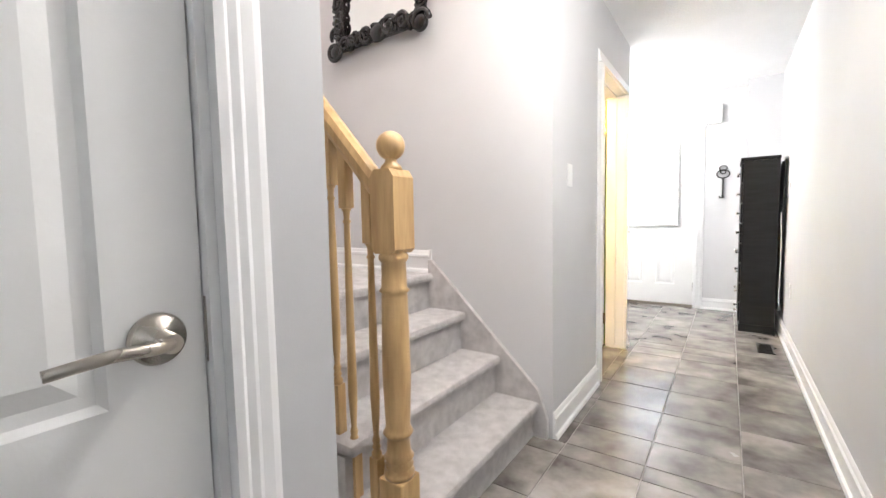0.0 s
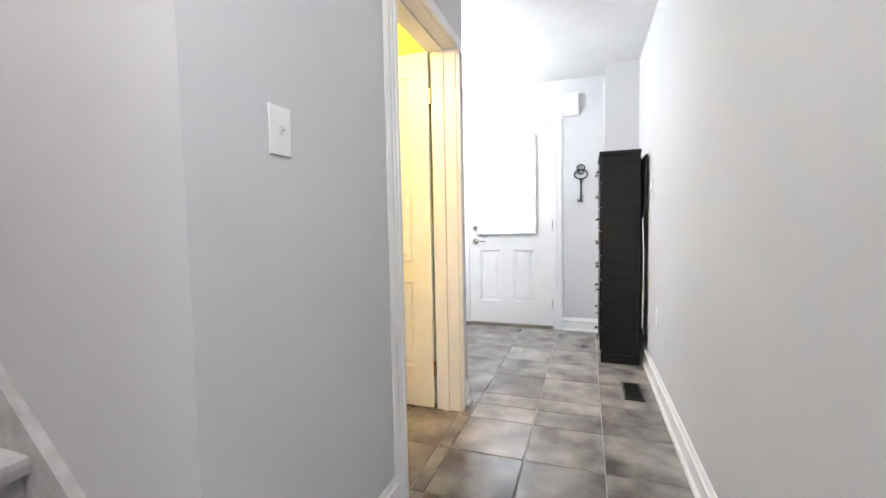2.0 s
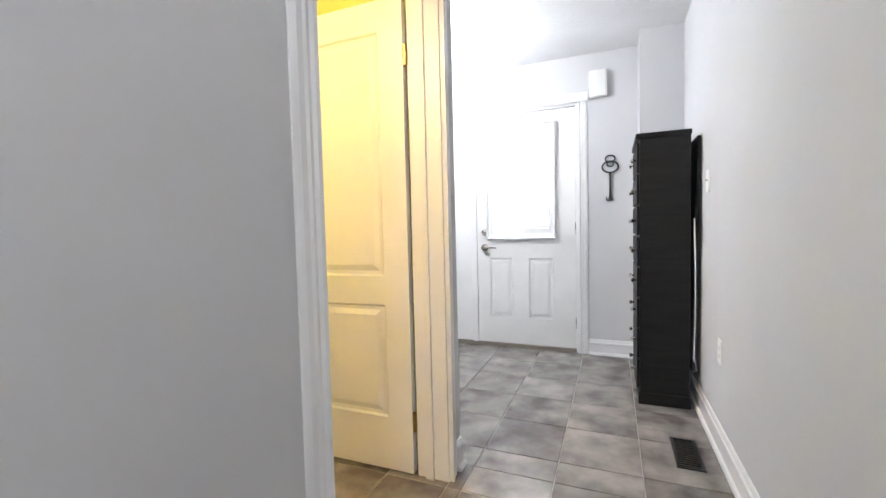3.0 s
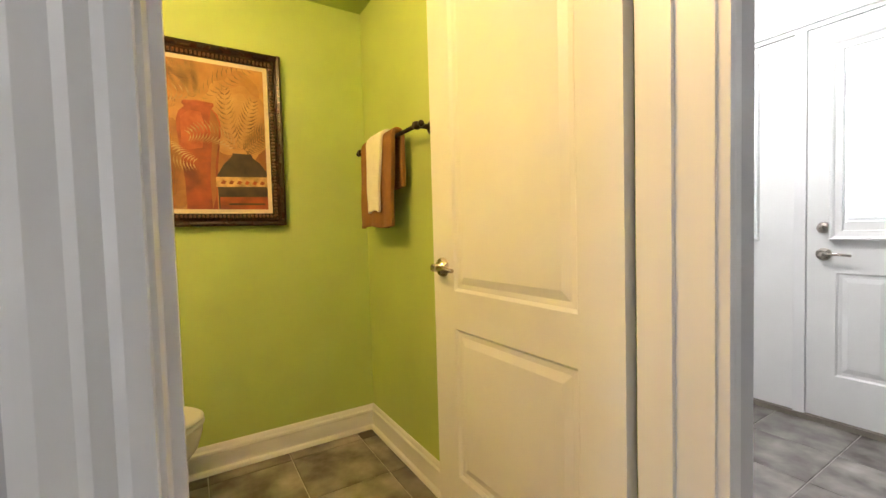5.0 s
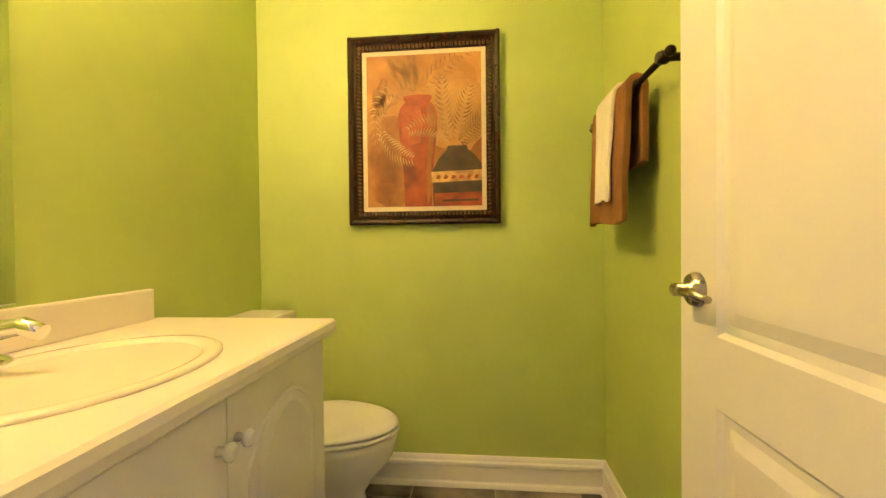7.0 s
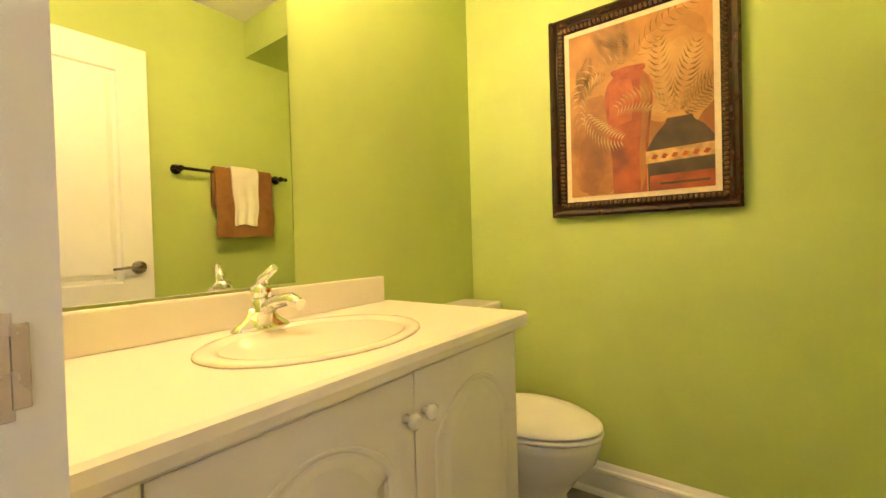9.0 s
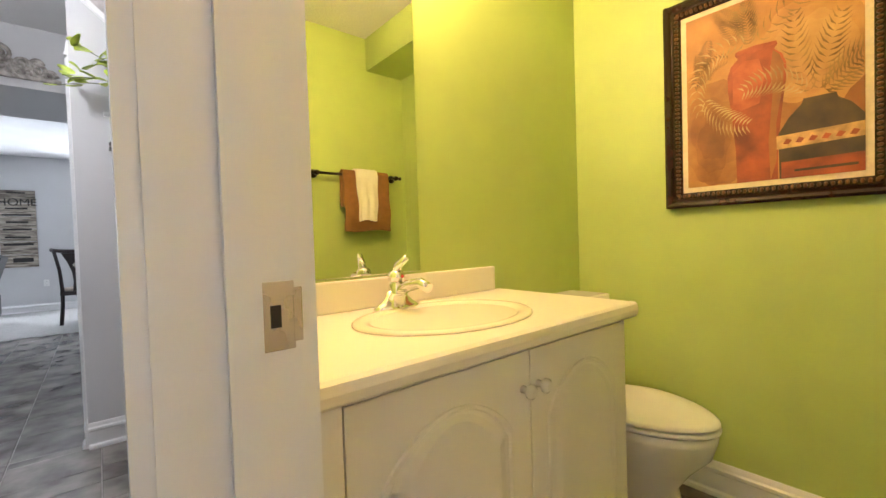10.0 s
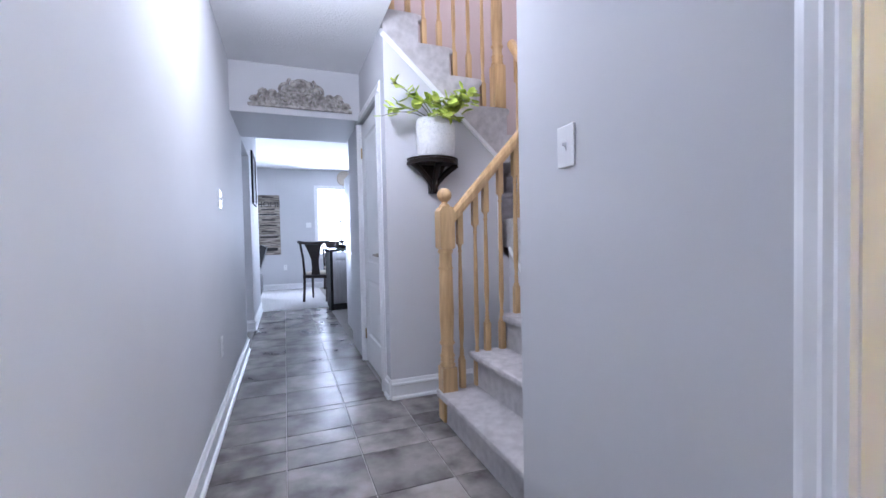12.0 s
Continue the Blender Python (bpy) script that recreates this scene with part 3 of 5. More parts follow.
for xf, nx in ((-0.365, 1), (-0.511, -1)):
    for y0, dy in ((2.681, -1), (3.468, 1)):
        if nx < 0 and dy > 0:
            continue
        part("casing", run(bmesh.new(), (xf, y0, 0), (xf, y0, 2.05), (nx, 0, 0), (0, dy, 0), CASE), WHITE, bjamb)
    part("casing", run(bmesh.new(), (xf, 2.681 - 0.076, 2.05), (xf, 3.468 + 0.076, 2.05), (nx, 0, 0), (0, 0, 1), CASE), WHITE, bjamb)
strike = part("strike_plate", boxes((-0.504, -0.462, 2.683, 2.6875, 0.905, 0.985), bevel=0.001), NICKEL, bjamb, "satin nickel strike plate")
part("lip", boxes((-0.513, -0.502, 2.679, 2.688, 0.913, 0.977), bevel=0.001), NICKEL, strike)
part("latch_hole", boxes((-0.488, -0.476, 2.6865, 2.6881, 0.932, 0.958)), SLOT, strike, "dark latch hole")

# closet door, shut
cdoor = thing("door_closet", (-0.26, -0.22, 0), "white two-panel closet door, shut", "door", kind="structure")
cm = axes((-0.268, -0.585, 0.012), (0, 1, 0), (-1, 0, 0), (0, 0, 1))
cleaf = part("leaf", panel_leaf(0.744, 2.02, 0.035, [(0.11, 0.634, 0.86, 1.90), (0.11, 0.634, 0.235, 0.715)], cm), DOORW, cdoor)
lever(cleaf, axes((-0.268, 0.102, 0.945), (0, 1, 0), (0, 0, 1), (1, 0, 0)), -1)
for hz in (0.24, 1.80):
    part("hinge", boxes((-0.27, -0.258, -0.598, -0.575, hz - 0.045, hz + 0.045), bevel=0.004), BRASS, cdoor, "aged brass hinge")
part("latch_plate", boxes((-0.266, -0.262, 0.1595, 0.167, 0.90, 0.99)), NICKEL, cdoor, "satin nickel latch plate")
for y0, dy in ((0.175, 1), (-0.60, -1)):
    part("casing", run(bmesh.new(), (-0.25, y0, 0), (-0.25, y0, 2.05), (1, 0, 0), (0, dy, 0), CASE), WHITE, cdoor)
    part("jamb", boxes((-0.37, -0.251, y0 - dy * 0.014, y0, 0, 2.05)), WHITE, cdoor)
part("casing", run(bmesh.new(), (-0.25, -0.676, 2.05), (-0.25, 0.251, 2.05), (1, 0, 0), (0, 0, 1), CASE), WHITE, cdoor)

# entrance: a door leaf and a fixed leaf alike, both with shaded windows


def entrance_leaf(x0, hinged, label):
    d = thing("door_entrance", (x0 + 0.42, 5.5, 0), label, "door", "entrance leaves", kind="structure")
    x1, y0, y1 = x0 + 0.865, 5.52, 5.565
    gx0, gx1, gz0, gz1 = x0 + 0.150, x1 - 0.225, 1.06, 1.90
    px0, px1 = x0 + 0.105, x1 - 0.185
    body = part("leaf", boxes((x0, px0, y0, y1, 0.03, 0.86), (px1, x1, y0, y1, 0.03, 0.86), (px0, px1, y0 + 0.03, y1, 0.03, 0.86), (x0, gx0, y0, y1, 0.86, 2.06), (gx1, x1, y0, y1, 0.86, 2.06), (gx0, gx1, y0, y1, 0.86, gz0), (gx0, gx1, y0, y1, gz1, 2.06)), DOORW, d)
    bm = bmesh.new()
    mid = (px0 + px1) / 2
    panel_face(bm, px0, px1, 0.03, 0.86, [(px0 + 0.012, mid - 0.065, 0.262, 0.80), (mid + 0.075, px1 - 0.003, 0.262, 0.80)], lambda x, z, q: Vector((x, y0 - q, z)), False)
    part("panel", bm, DOORW, body)
    part("pane", boxes((gx0, gx1, y0 + 0.030, y0 + 0.036, gz0, gz1)), GLASS, d, "clear door window glass").visible_shadow = False
    bm = bmesh.new()
    fx0, fx1, fz0, fz1 = gx0 - 0.055, gx1 + 0.065, 0.968, 1.965
    lip = [(0, 0), (0.030, 0), (0.034, 0.006), (0.028, 0.014), (0.016, 0.020), (0.012, 0.046), (0, 0.050)]
    run(bm, (fx0, y0 - 0.001, fz0), (fx0, y0 - 0.001, fz1), (0, -1, 0), (1, 0, 0), lip)
    run(bm, (fx1, y0 - 0.001, fz0), (fx1, y0 - 0.001, fz1), (0, -1, 0), (-1, 0, 0), lip)
    run(bm, (fx0 + 0.002, y0 - 0.0015, fz1), (fx1 - 0.002, y0 - 0.0015, fz1), (0, -1, 0), (0, 0, -1), lip)
    run(bm, (fx0 + 0.002, y0 - 0.0015, fz0), (fx1 - 0.002, y0 - 0.0015, fz0), (0, -1, 0), (0, 0, 1), lip)
    part("window_frame", bm, DOORW, d, "raised white moulded window frame")
    bm = bmesh.new()
    n = 24
    for k in range(n):
        z = gz0 + 0.022 + (gz1 - gz0 - 0.045) * k / n
        box(bm, gx0 + 0.004, gx1 - 0.004, y0 + 0.010 - 0.0008 * (k % 2), y0 + 0.014, z, z + (gz1 - gz0 - 0.045) / n)
    shade = part("shade", bm, SHADE, d, "white fabric shade drawn down, glowing with daylight")
    part("bottom_rail", boxes((gx0 + 0.003, gx1 - 0.003, y0 + 0.004, y0 + 0.018, gz0 + 0.004, gz0 + 0.022), bevel=0.004), WHITE, shade)
    part("head_rail", boxes((gx0 + 0.002, gx1 - 0.002, y0 + 0.002, y0 + 0.024, gz1 - 0.023, gz1 - 0.001), bevel=0.004), WHITE, shade)
    if hinged:
        lever(d, axes((x0 + 0.070, y0, 0.895), (1, 0, 0), (0, 0, 1), (0, -1, 0)), 1)
        bm = lathe(bmesh.new(), [(0.029, 0), (0.029, 0.010), (0.022, 0.018), (0.006, 0.020), (0.005, 0.032)], axes((x0 + 0.070, y0, 1.032), (1, 0, 0), (0, 0, 1), (0, -1, 0)), 22)
        box(bm, x0 + 0.066, x0 + 0.074, y0 - 0.042, y0 - 0.026, 1.018, 1.046, bevel=0.002)
        part("deadbolt", bm, NICKEL, d, "satin nickel deadbolt thumb turn")
        for hz in (0.25, 1.05, 1.82):
            part("hinge", boxes((x1 - 0.004, x1 + 0.008, y0 - 0.012, y0 + 0.004, hz - 0.05, hz + 0.05), bevel=0.003), NICKEL, d, "satin nickel hinge")
    return d


entrance_leaf(-0.87, True, "white steel entrance door with a shaded window, shut")
entrance_leaf(-1.79, False, "white fixed entrance leaf with a shaded window beside the door")
eframe = thing("door_frame_entrance", (-0.9, 5.5, 0), "white moulded entrance door frame", "door frame", kind="structure")
for x0, x1 in ((-0.923, -0.872), (-0.003, 0.02), (-1.83, -1.792)):
    part("jamb", boxes((x0, x1, 5.505, 5.6, 0.0, 2.065), bevel=0.003), WHITE, eframe)
part("jamb", boxes((-1.83, 0.02, 5.505, 5.6, 2.065, 2.09)), WHITE, eframe)
part("casing", run(bmesh.new(), (0.018, 5.5, 0), (0.018, 5.5, 2.085), (0, -1, 0), (1, 0, 0), CASE), WHITE, eframe)
part("casing", run(bmesh.new(), (-1.828, 5.5, 0), (-1.828, 5.5, 2.085), (0, -1, 0), (-1, 0, 0), CASE), WHITE, eframe)
part("casing", run(bmesh.new(), (-1.904, 5.5, 2.085), (0.094, 5.5, 2.085), (0, -1, 0), (0, 0, 1), CASE), WHITE, eframe)
part("sill", boxes((-1.792, -0.003, 5.495, 5.6, 0.0, 0.028)), mat("threshold", (0.20, 0.17, 0.14), 0.5, scale=20, vary=0.1), eframe, "dull bronze threshold")
structure("backdrop", boxes((-30, 30, 58, 58.2, -3, 25), (-30, 30, -58.2, -58, -3, 25)), OUTSIDE, "bright hazy distance outside the windows", "backdrop")
structure("ground", boxes((-80, 80, -80, -6.75, -0.3, -0.2), (-80, 80, 5.65, 80, -0.3, -0.2)), mat("lawn", (0.07, 0.10, 0.03), 0.9, scale=3, vary=0.4), "plain lawn outside", "ground")

# ---- hall things ----
chest = thing("drawer_cabinet", (0.55, 4.85, 0), "tall narrow black wooden drawer cabinet against the wall", "cabinet")
CX0, CX1, CY0, CY1, CT = 0.43, 0.69, 4.575, 5.10, 1.60
part("body", boxes((CX0, CX1, CY0, CY1, 0.06, CT - 0.03), bevel=0.003), BLACKW, chest)
part("top", boxes((CX0 - 0.022, CX1 + 0.004, CY0 - 0.010, CY1 + 0.010, CT - 0.03, CT), bevel=0.006), BLACKW, chest)
part("plinth", boxes((CX0 - 0.008, CX1 + 0.003, CY0 - 0.008, CY1 + 0.008, 0, 0.07), bevel=0.004), BLACKW, chest)
for k in range(8):
    z0 = 0.09 + k * 0.184
    dr = part("drawer", boxes((CX0 - 0.016, CX0 - 0.001, CY0 + 0.012, CY1 - 0.012, z0, z0 + 0.172), bevel=0.004), BLACKW, chest)
    for ky in (CY0 + 0.13, CY1 - 0.13):
        part("knob", lathe(bmesh.new(), [(0.006, 0), (0.005, 0.012), (0.013, 0.018), (0.014, 0.025), (0.006, 0.030)], axes((CX0 - 0.016, ky, z0 + 0.086), (0, 1, 0), (0, 0, 1), (-1, 0, 0)), 12), NICKEL, dr, "small metal knob")
board = thing("leaning_board", (0.72, 4.75, 0), "flat black board leaning between cabinet and wall", "board")
part("panel", prism(bmesh.new(), [(0.700, 0.22), (0.716, 0.22), (0.738, 1.56), (0.722, 1.56)], "y", 4.58, 5.0), BLACKW, board)
cord = tube(bmesh.new(), [(0.705, 4.57, 1.10), (0.713, 4.569, 0.8), (0.712, 4.57, 0.5), (0.708, 4.575, 0.30), (0.727, 4.60, 0.225)], 0.004, 6)
solid("power_cord", cord, PLASTIC, "thin grey cord hanging beside the cabinet", "cable")

key = thing("key_decoration", (0.265, 5.49, 1.44), "dark iron key-shaped wall decoration", "wall decoration")


def ring(bm, c, rx, rz, r, seg=20):
    pts = [(c[0] + rx * math.cos(2 * math.pi * k / seg), c[1], c[2] + rz * math.sin(2 * math.pi * k / seg)) for k in range(seg + 1)]
    return tube(bm, pts, r, 6)


bm = ring(bmesh.new(), (0.265, 5.488, 1.540), 0.060, 0.045, 0.0065)
ring(bm, (0.265, 5.488, 1.605), 0.036, 0.026, 0.006)
ring(bm, (0.265, 5.486, 1.562), 0.024, 0.020, 0.006)
part("bow", bm, IRON, key)
bm = tube(bmesh.new(), [(0.265, 5.488, 1.50), (0.265, 5.488, 1.275)], 0.008, 10)
for z in (1.487, 1.472, 1.30):
    lathe(bm, [(0.008, -0.006), (0.013, 0), (0.008, 0.006)], Matrix.Translation((0.265, 5.488, z)), 10)
part("shank", bm, IRON, key)
part("bit", boxes((0.232, 0.262, 5.483, 5.493, 1.272, 1.282), (0.232, 0.242, 5.483, 5.493, 1.282, 1.302), (0.262, 0.285, 5.483, 5.493, 1.276, 1.288), (0.262, 0.268, 5.483, 5.499, 1.27, 1.3)), IRON, key)

chime = thing("door_chime", (0.175, 5.49, 2.2), "white plastic door chime box on the wall", "door chime")
part("cover", boxes((0.108, 0.245, 5.452, 5.492, 2.098, 2.312), bevel=0.018), PLASTIC, chime)
part("base", boxes((0.116, 0.237, 5.490, 5.499, 2.106, 2.304)), PLASTIC, chime)

reg = thing("floor_register", (0.595, 4.04, 0), "black metal floor register grille set in the tiles", "floor vent")
part("frame", boxes((0.540, 0.553, 3.90, 4.18, 0.001, 0.007), (0.638, 0.651, 3.90, 4.18, 0.001, 0.007), (0.553, 0.638, 3.90, 3.913, 0.001, 0.007), (0.553, 0.638, 4.167, 4.18, 0.001, 0.007)), SLOT, reg)
for k in range(13):
    y = 3.92 + k * 0.0195
    part("slat", boxes((0.553, 0.638, y, y + 0.008, 0.001, 0.005)), IRON, reg)


def wall_plate(name, m, label, category, toggles=(), outlets=False, w=0.072, h=0.116):
    """A cover plate whose local z points out of the wall and local y points up."""
    t = thing(name, m.translation, label, category)
    bm = bmesh.new()
    box(bm, -w / 2, w / 2, -h / 2, h / 2, 0, 0.006, bevel=0.003)
    bm.transform(m)
    part("plate", bm, PLASTIC, t)
    for tx in toggles:
        bm = bmesh.new()
        box(bm, tx - 0.005, tx + 0.005, -0.012, 0.012, 0.005, 0.008)
        box(bm, tx - 0.004, tx + 0.004, 0.0, 0.010, 0.006, 0.017, bevel=0.002)
        bm.transform(m)
        part("toggle", bm, PLASTIC, t)
    if outlets:
        for oy in (-0.02, 0.02):
            bm = bmesh.new()
            box(bm, -0.016, 0.016, oy - 0.014, oy + 0.014, 0.005, 0.008, bevel=0.002)
            bm.transform(m)
            sock = part("socket", bm, PLASTIC, t)
            bm = bmesh.new()
            box(bm, -0.007, -0.005, oy - 0.003, oy + 0.006, 0.0075, 0.0083)
            box(bm, 0.005, 0.007, oy - 0.003, oy + 0.006, 0.0075, 0.0083)
            box(bm, -0.002, 0.002, oy - 0.010, oy - 0.006, 0.0075, 0.0083)
            bm.transform(m)
            part("slot", bm, SLOT, sock, "dark socket slots")
    return t


EASTW = lambda y, z: axes((0.745, y, z), (0, 1, 0), (0, 0, 1), (-1, 0, 0))
wall_plate("light_switch", axes((-0.365, 2.052, 1.307), (0, -1, 0), (0, 0, 1), (1, 0, 0)), "white single toggle light switch on the grey wall", "light switch", (0.0,))
wall_plate("light_switch", EASTW(0.14, 1.322), "white double toggle light switch on the grey wall", "light switch", (-0.022, 0.022), w=0.116)
wall_plate("wall_outlet", EASTW(0.27, 0.443), "white double wall outlet above the baseboard", "outlet", outlets=True)
wall_plate("wall_outlet", EASTW(4.13, 0.47), "white double wall outlet above the baseboard", "outlet", outlets=True)
wall_plate("light_switch", EASTW(4.42, 1.29), "white single toggle light switch beside the cabinet", "light switch", (0.0,))

# ceiling lamps
def ceiling_lamp(x, y, z, label):
    t = thing("ceiling_lamp", (x, y, z), label, "ceiling lamp", "flush ceiling lamps")
    part("base", lathe(bmesh.new(), [(0.15, z - 0.025), (0.155, z - 0.01), (0.155, z)], Matrix.Translation((x, y, 0)), 28), NICKEL, t)
    part("shade", lathe(bmesh.new(), [(0.02, z - 0.11), (0.07, z - 0.10), (0.12, z - 0.07), (0.145, z - 0.025)], Matrix.Translation((x, y, 0)), 28), OPAL, t, "opal glass shade, lit")
    return t


ceiling_lamp(0.19, 1.12, H, "flush opal glass ceiling lamp, lit")
ceiling_lamp(-1.0, 4.55, H, "flush opal glass ceiling lamp, lit")
ceiling_lamp(-0.9, 0.6, UP, "flush opal glass ceiling lamp, lit")

# black ornate mirror above the landing
rng = random.Random(4)
om = thing("ornate_mirror", (-1.42, 1.79, 2.65), "ornate glossy black baroque framed mirror on the stair wall", "mirror")
FX0, FX1, FZ0, FZ1 = -1.75, -1.10, 2.20, 3.10
part("glass", boxes((FX0, FX1, 1.782, 1.79, FZ0, FZ1)), MIRROR, om)
bm = boxes((FX0 - 0.03, FX0 + 0.03, 1.755, 1.797, FZ0, FZ1), (FX1 - 0.03, FX1 + 0.03, 1.755, 1.797, FZ0, FZ1), (FX0, FX1, 1.755, 1.797, FZ0 - 0.03, FZ0 + 0.03), (FX0, FX1, 1.755, 1.797, FZ1 - 0.03, FZ1 + 0.03), bevel=0.012)


def scroll(bm, c, size, start, sense, r, plane_y, turns=1.6):
    pts = []
    for k in range(22):
        a = start + sense * turns * 2 * math.pi * k / 21
        q = size * (1 - 0.82 * k / 21)
        pts.append((c[0] + q * math.cos(a), plane_y, c[1] + q * math.sin(a)))
    return tube(bm, pts, lambda t: r * (1.1 - 0.45 * t), 7)


for t in range(46):
    u = t / 46 * 2 * (FX1 - FX0 + FZ1 - FZ0)
    w, h = FX1 - FX0, FZ1 - FZ0
    if u < w:
        c = (FX0 + u, FZ0)
    elif u < w + h:
        c = (FX1, FZ0 + u - w)
    elif u < 2 * w + h:
        c = (FX1 - (u - w - h), FZ1)
    else:
        c = (FX0, FZ1 - (u - 2 * w - h))
    c = (c[0] + rng.uniform(-0.018, 0.018), c[1] + rng.uniform(-0.018, 0.018))
    scroll(bm, c, rng.uniform(0.035, 0.055), rng.uniform(0, 6.28), rng.choice((-1, 1)), 0.011, 1.748 + rng.uniform(-0.008, 0.008))
    ball(bm, (c[0] + rng.uniform(-0.03, 0.03), 1.752, c[1] + rng.uniform(-0.03, 0.03)), rng.uniform(0.014, 0.026), 0.018, rng.uniform(0.014, 0.026), 8, 6)
for cx in (FX0, FX1):
    for cz in (FZ0, FZ1):
        sx, sz = (1 if cx == FX1 else -1), (1 if cz == FZ1 else -1)
        ball(bm, (cx + 0.015 * sx, 1.75, cz + 0.035 * sz), 0.05, 0.028, 0.05, 12, 8)
        scroll(bm, (cx + 0.02 * sx, cz + 0.03 * sz), 0.065, 0, sx, 0.014, 1.738)
ball(bm, (-1.40, 1.75, FZ0 - 0.005), 0.075, 0.03, 0.055, 12, 8)
for sx in (-1, 1):
    scroll(bm, (-1.40 + sx * 0.09, FZ0 + 0.005), 0.06, 0, sx, 0.014, 1.74)
    scroll(bm, (-1.40 + sx * 0.19, FZ0 + 0.01), 0.05, 3, -sx, 0.013, 1.742)
part("frame", bm, BLACKGLOSS, om, "glossy black carved frame")

# corbel shelf, pot and plant on the closet end wall
shelf = thing("corbel_shelf", (-0.60, 0.40, 1.55), "dark bronze half-round corbel shelf on the wall", "shelf")
SX, SZ = -0.567, 1.586
def halfround(bm, r, d, z0, z1):
    pts = [(SX + r, 0.367)] + [(SX + r * math.cos(a), 0.375 + d * math.sin(a)) for a in [math.pi * k / 18 for k in range(19)]] + [(SX - r, 0.367)]
    return prism(bm, pts, "z", z0, z1)
bm = halfround(bmesh.new(), 0.175, 0.165, SZ - 0.012, SZ)
halfround(bm, 0.168, 0.158, SZ - 0.024, SZ - 0.012)
halfround(bm, 0.176, 0.166, SZ - 0.040, SZ - 0.024)
part("top", bm, BRONZE, shelf)
bm = bmesh.new()
for sx in (-1, 0, 1):
    pts = [(SX + sx * 0.15 * (1 - t) ** 1.8, 0.377 + (0.03 + 0.09 * (1 - t) ** 2) * (1 if sx == 0 else 0.5), SZ - 0.04 - 0.19 * t) for t in [k / 12 for k in range(13)]]
    tube(bm, pts, lambda t: 0.022 - 0.006 * t, 8)
prism(bm, [(SX - 0.03, SZ - 0.23), (SX + 0.03, SZ - 0.23), (SX + 0.035, SZ - 0.15), (SX + 0.09, SZ - 0.04), (SX - 0.09, SZ - 0.04), (SX - 0.035, SZ - 0.15)], "y", 0.367, 0.387)
part("bracket", bm, BRONZE, shelf)
pot = solid("flower_pot", lathe(bmesh.new(), [(0.105, SZ), (0.118, SZ + 0.012), (0.126, SZ + 0.10), (0.127, SZ + 0.20), (0.120, SZ + 0.235), (0.108, SZ + 0.252), (0.098, SZ + 0.250), (0.095, SZ + 0.18), (0.02, SZ + 0.17)], Matrix.Translation((SX, 0.452, 0)) @ Matrix.Diagonal((1.06, 0.62, 1, 1)), 32), POT, "white textured ceramic flower pot on the corbel shelf", "pot")
plant = thing("potted_plant", (SX, 0.452, SZ + 0.18), "bright chartreuse leafy plant spreading from the pot", "plant")
rng = random.Random(11)
stems, leaves = bmesh.new(), bmesh.new()


def leaf_blade(bm, base, way, size, lift):
    way = way.normalized()
    sidev = way.cross(Vector((0, 0, 1)) + Vector((rng.uniform(-.5, .5), rng.uniform(.2, 1.0), 0))).normalized()
    up = sidev.cross(way).normalized()
    rows = []
    for t, w in ((0, 0.10), (0.12, 0.72), (0.35, 1.05), (0.62, 1.08), (0.86, 0.72), (1.0, 0.12)):
        c = base + way * size * t + up * lift * size * (t - t * t) * 1.2
        rows.append([bm.verts.new(c + sidev * s * w * size * 0.46 + up * abs(s) * 0.10 * size) for s in (-1, 0, 1)])
    for a, b in zip(rows, rows[1:]):
        for k in range(2):
            bm.faces.new((a[k], a[k + 1], b[k + 1], b[k])).smooth = True


root = Vector((SX, 0.452, SZ + 0.22))
tips = [((0.36, -0.02, 0.02), 11), ((0.33, 0.05, 0.045), 12), ((0.30, 0.03, 0.22), 13), ((0.17, 0.07, 0.13), 8), ((0.05, 0.10, 0.09), 12), ((-0.06, 0.10, 0.10), 13), ((-0.16, 0.06, 0.12), 14), ((-0.22, 0.03, 0.22), 14), ((-0.26, 0.05, 0.15), 12), ((-0.10, 0.08, 0.02), 12), ((0.0, 0.12, 0.02), 12), ((-0.17, 0.01, 0.04), 10)]
for tip, n in tips:
    tip = Vector(tip)
    if tip.y < 0:
        tip.y = 0.0
    pts = [root + Vector((tip.x * t, tip.y * t, tip.z * t + 0.05 * math.sin(math.pi * t))) for t in [k / 8 for k in range(9)]]
    tube(stems, pts, lambda t: 0.0035 - 0.002 * t, 5)
    n = int(n * 0.9)
    for k in range(n):
        t = 0.38 + 0.62 * (k + rng.random()) / n
        p = root + Vector((tip.x * t, tip.y * t, tip.z * t + 0.05 * math.sin(math.pi * t)))
        p += Vector((rng.uniform(-.025, .025), rng.uniform(-0.005, .03), rng.uniform(-.025, .03)))
        leaf_blade(leaves, p, Vector((rng.uniform(-1, 1) + tip.x * 2, rng.uniform(-.1, 1.0), rng.uniform(-.6, .8))), rng.uniform(0.045, 0.080), rng.uniform(-.2, .5))
part("stem", stems, STEM, plant)
part("foliage", leaves, LEAF, plant)

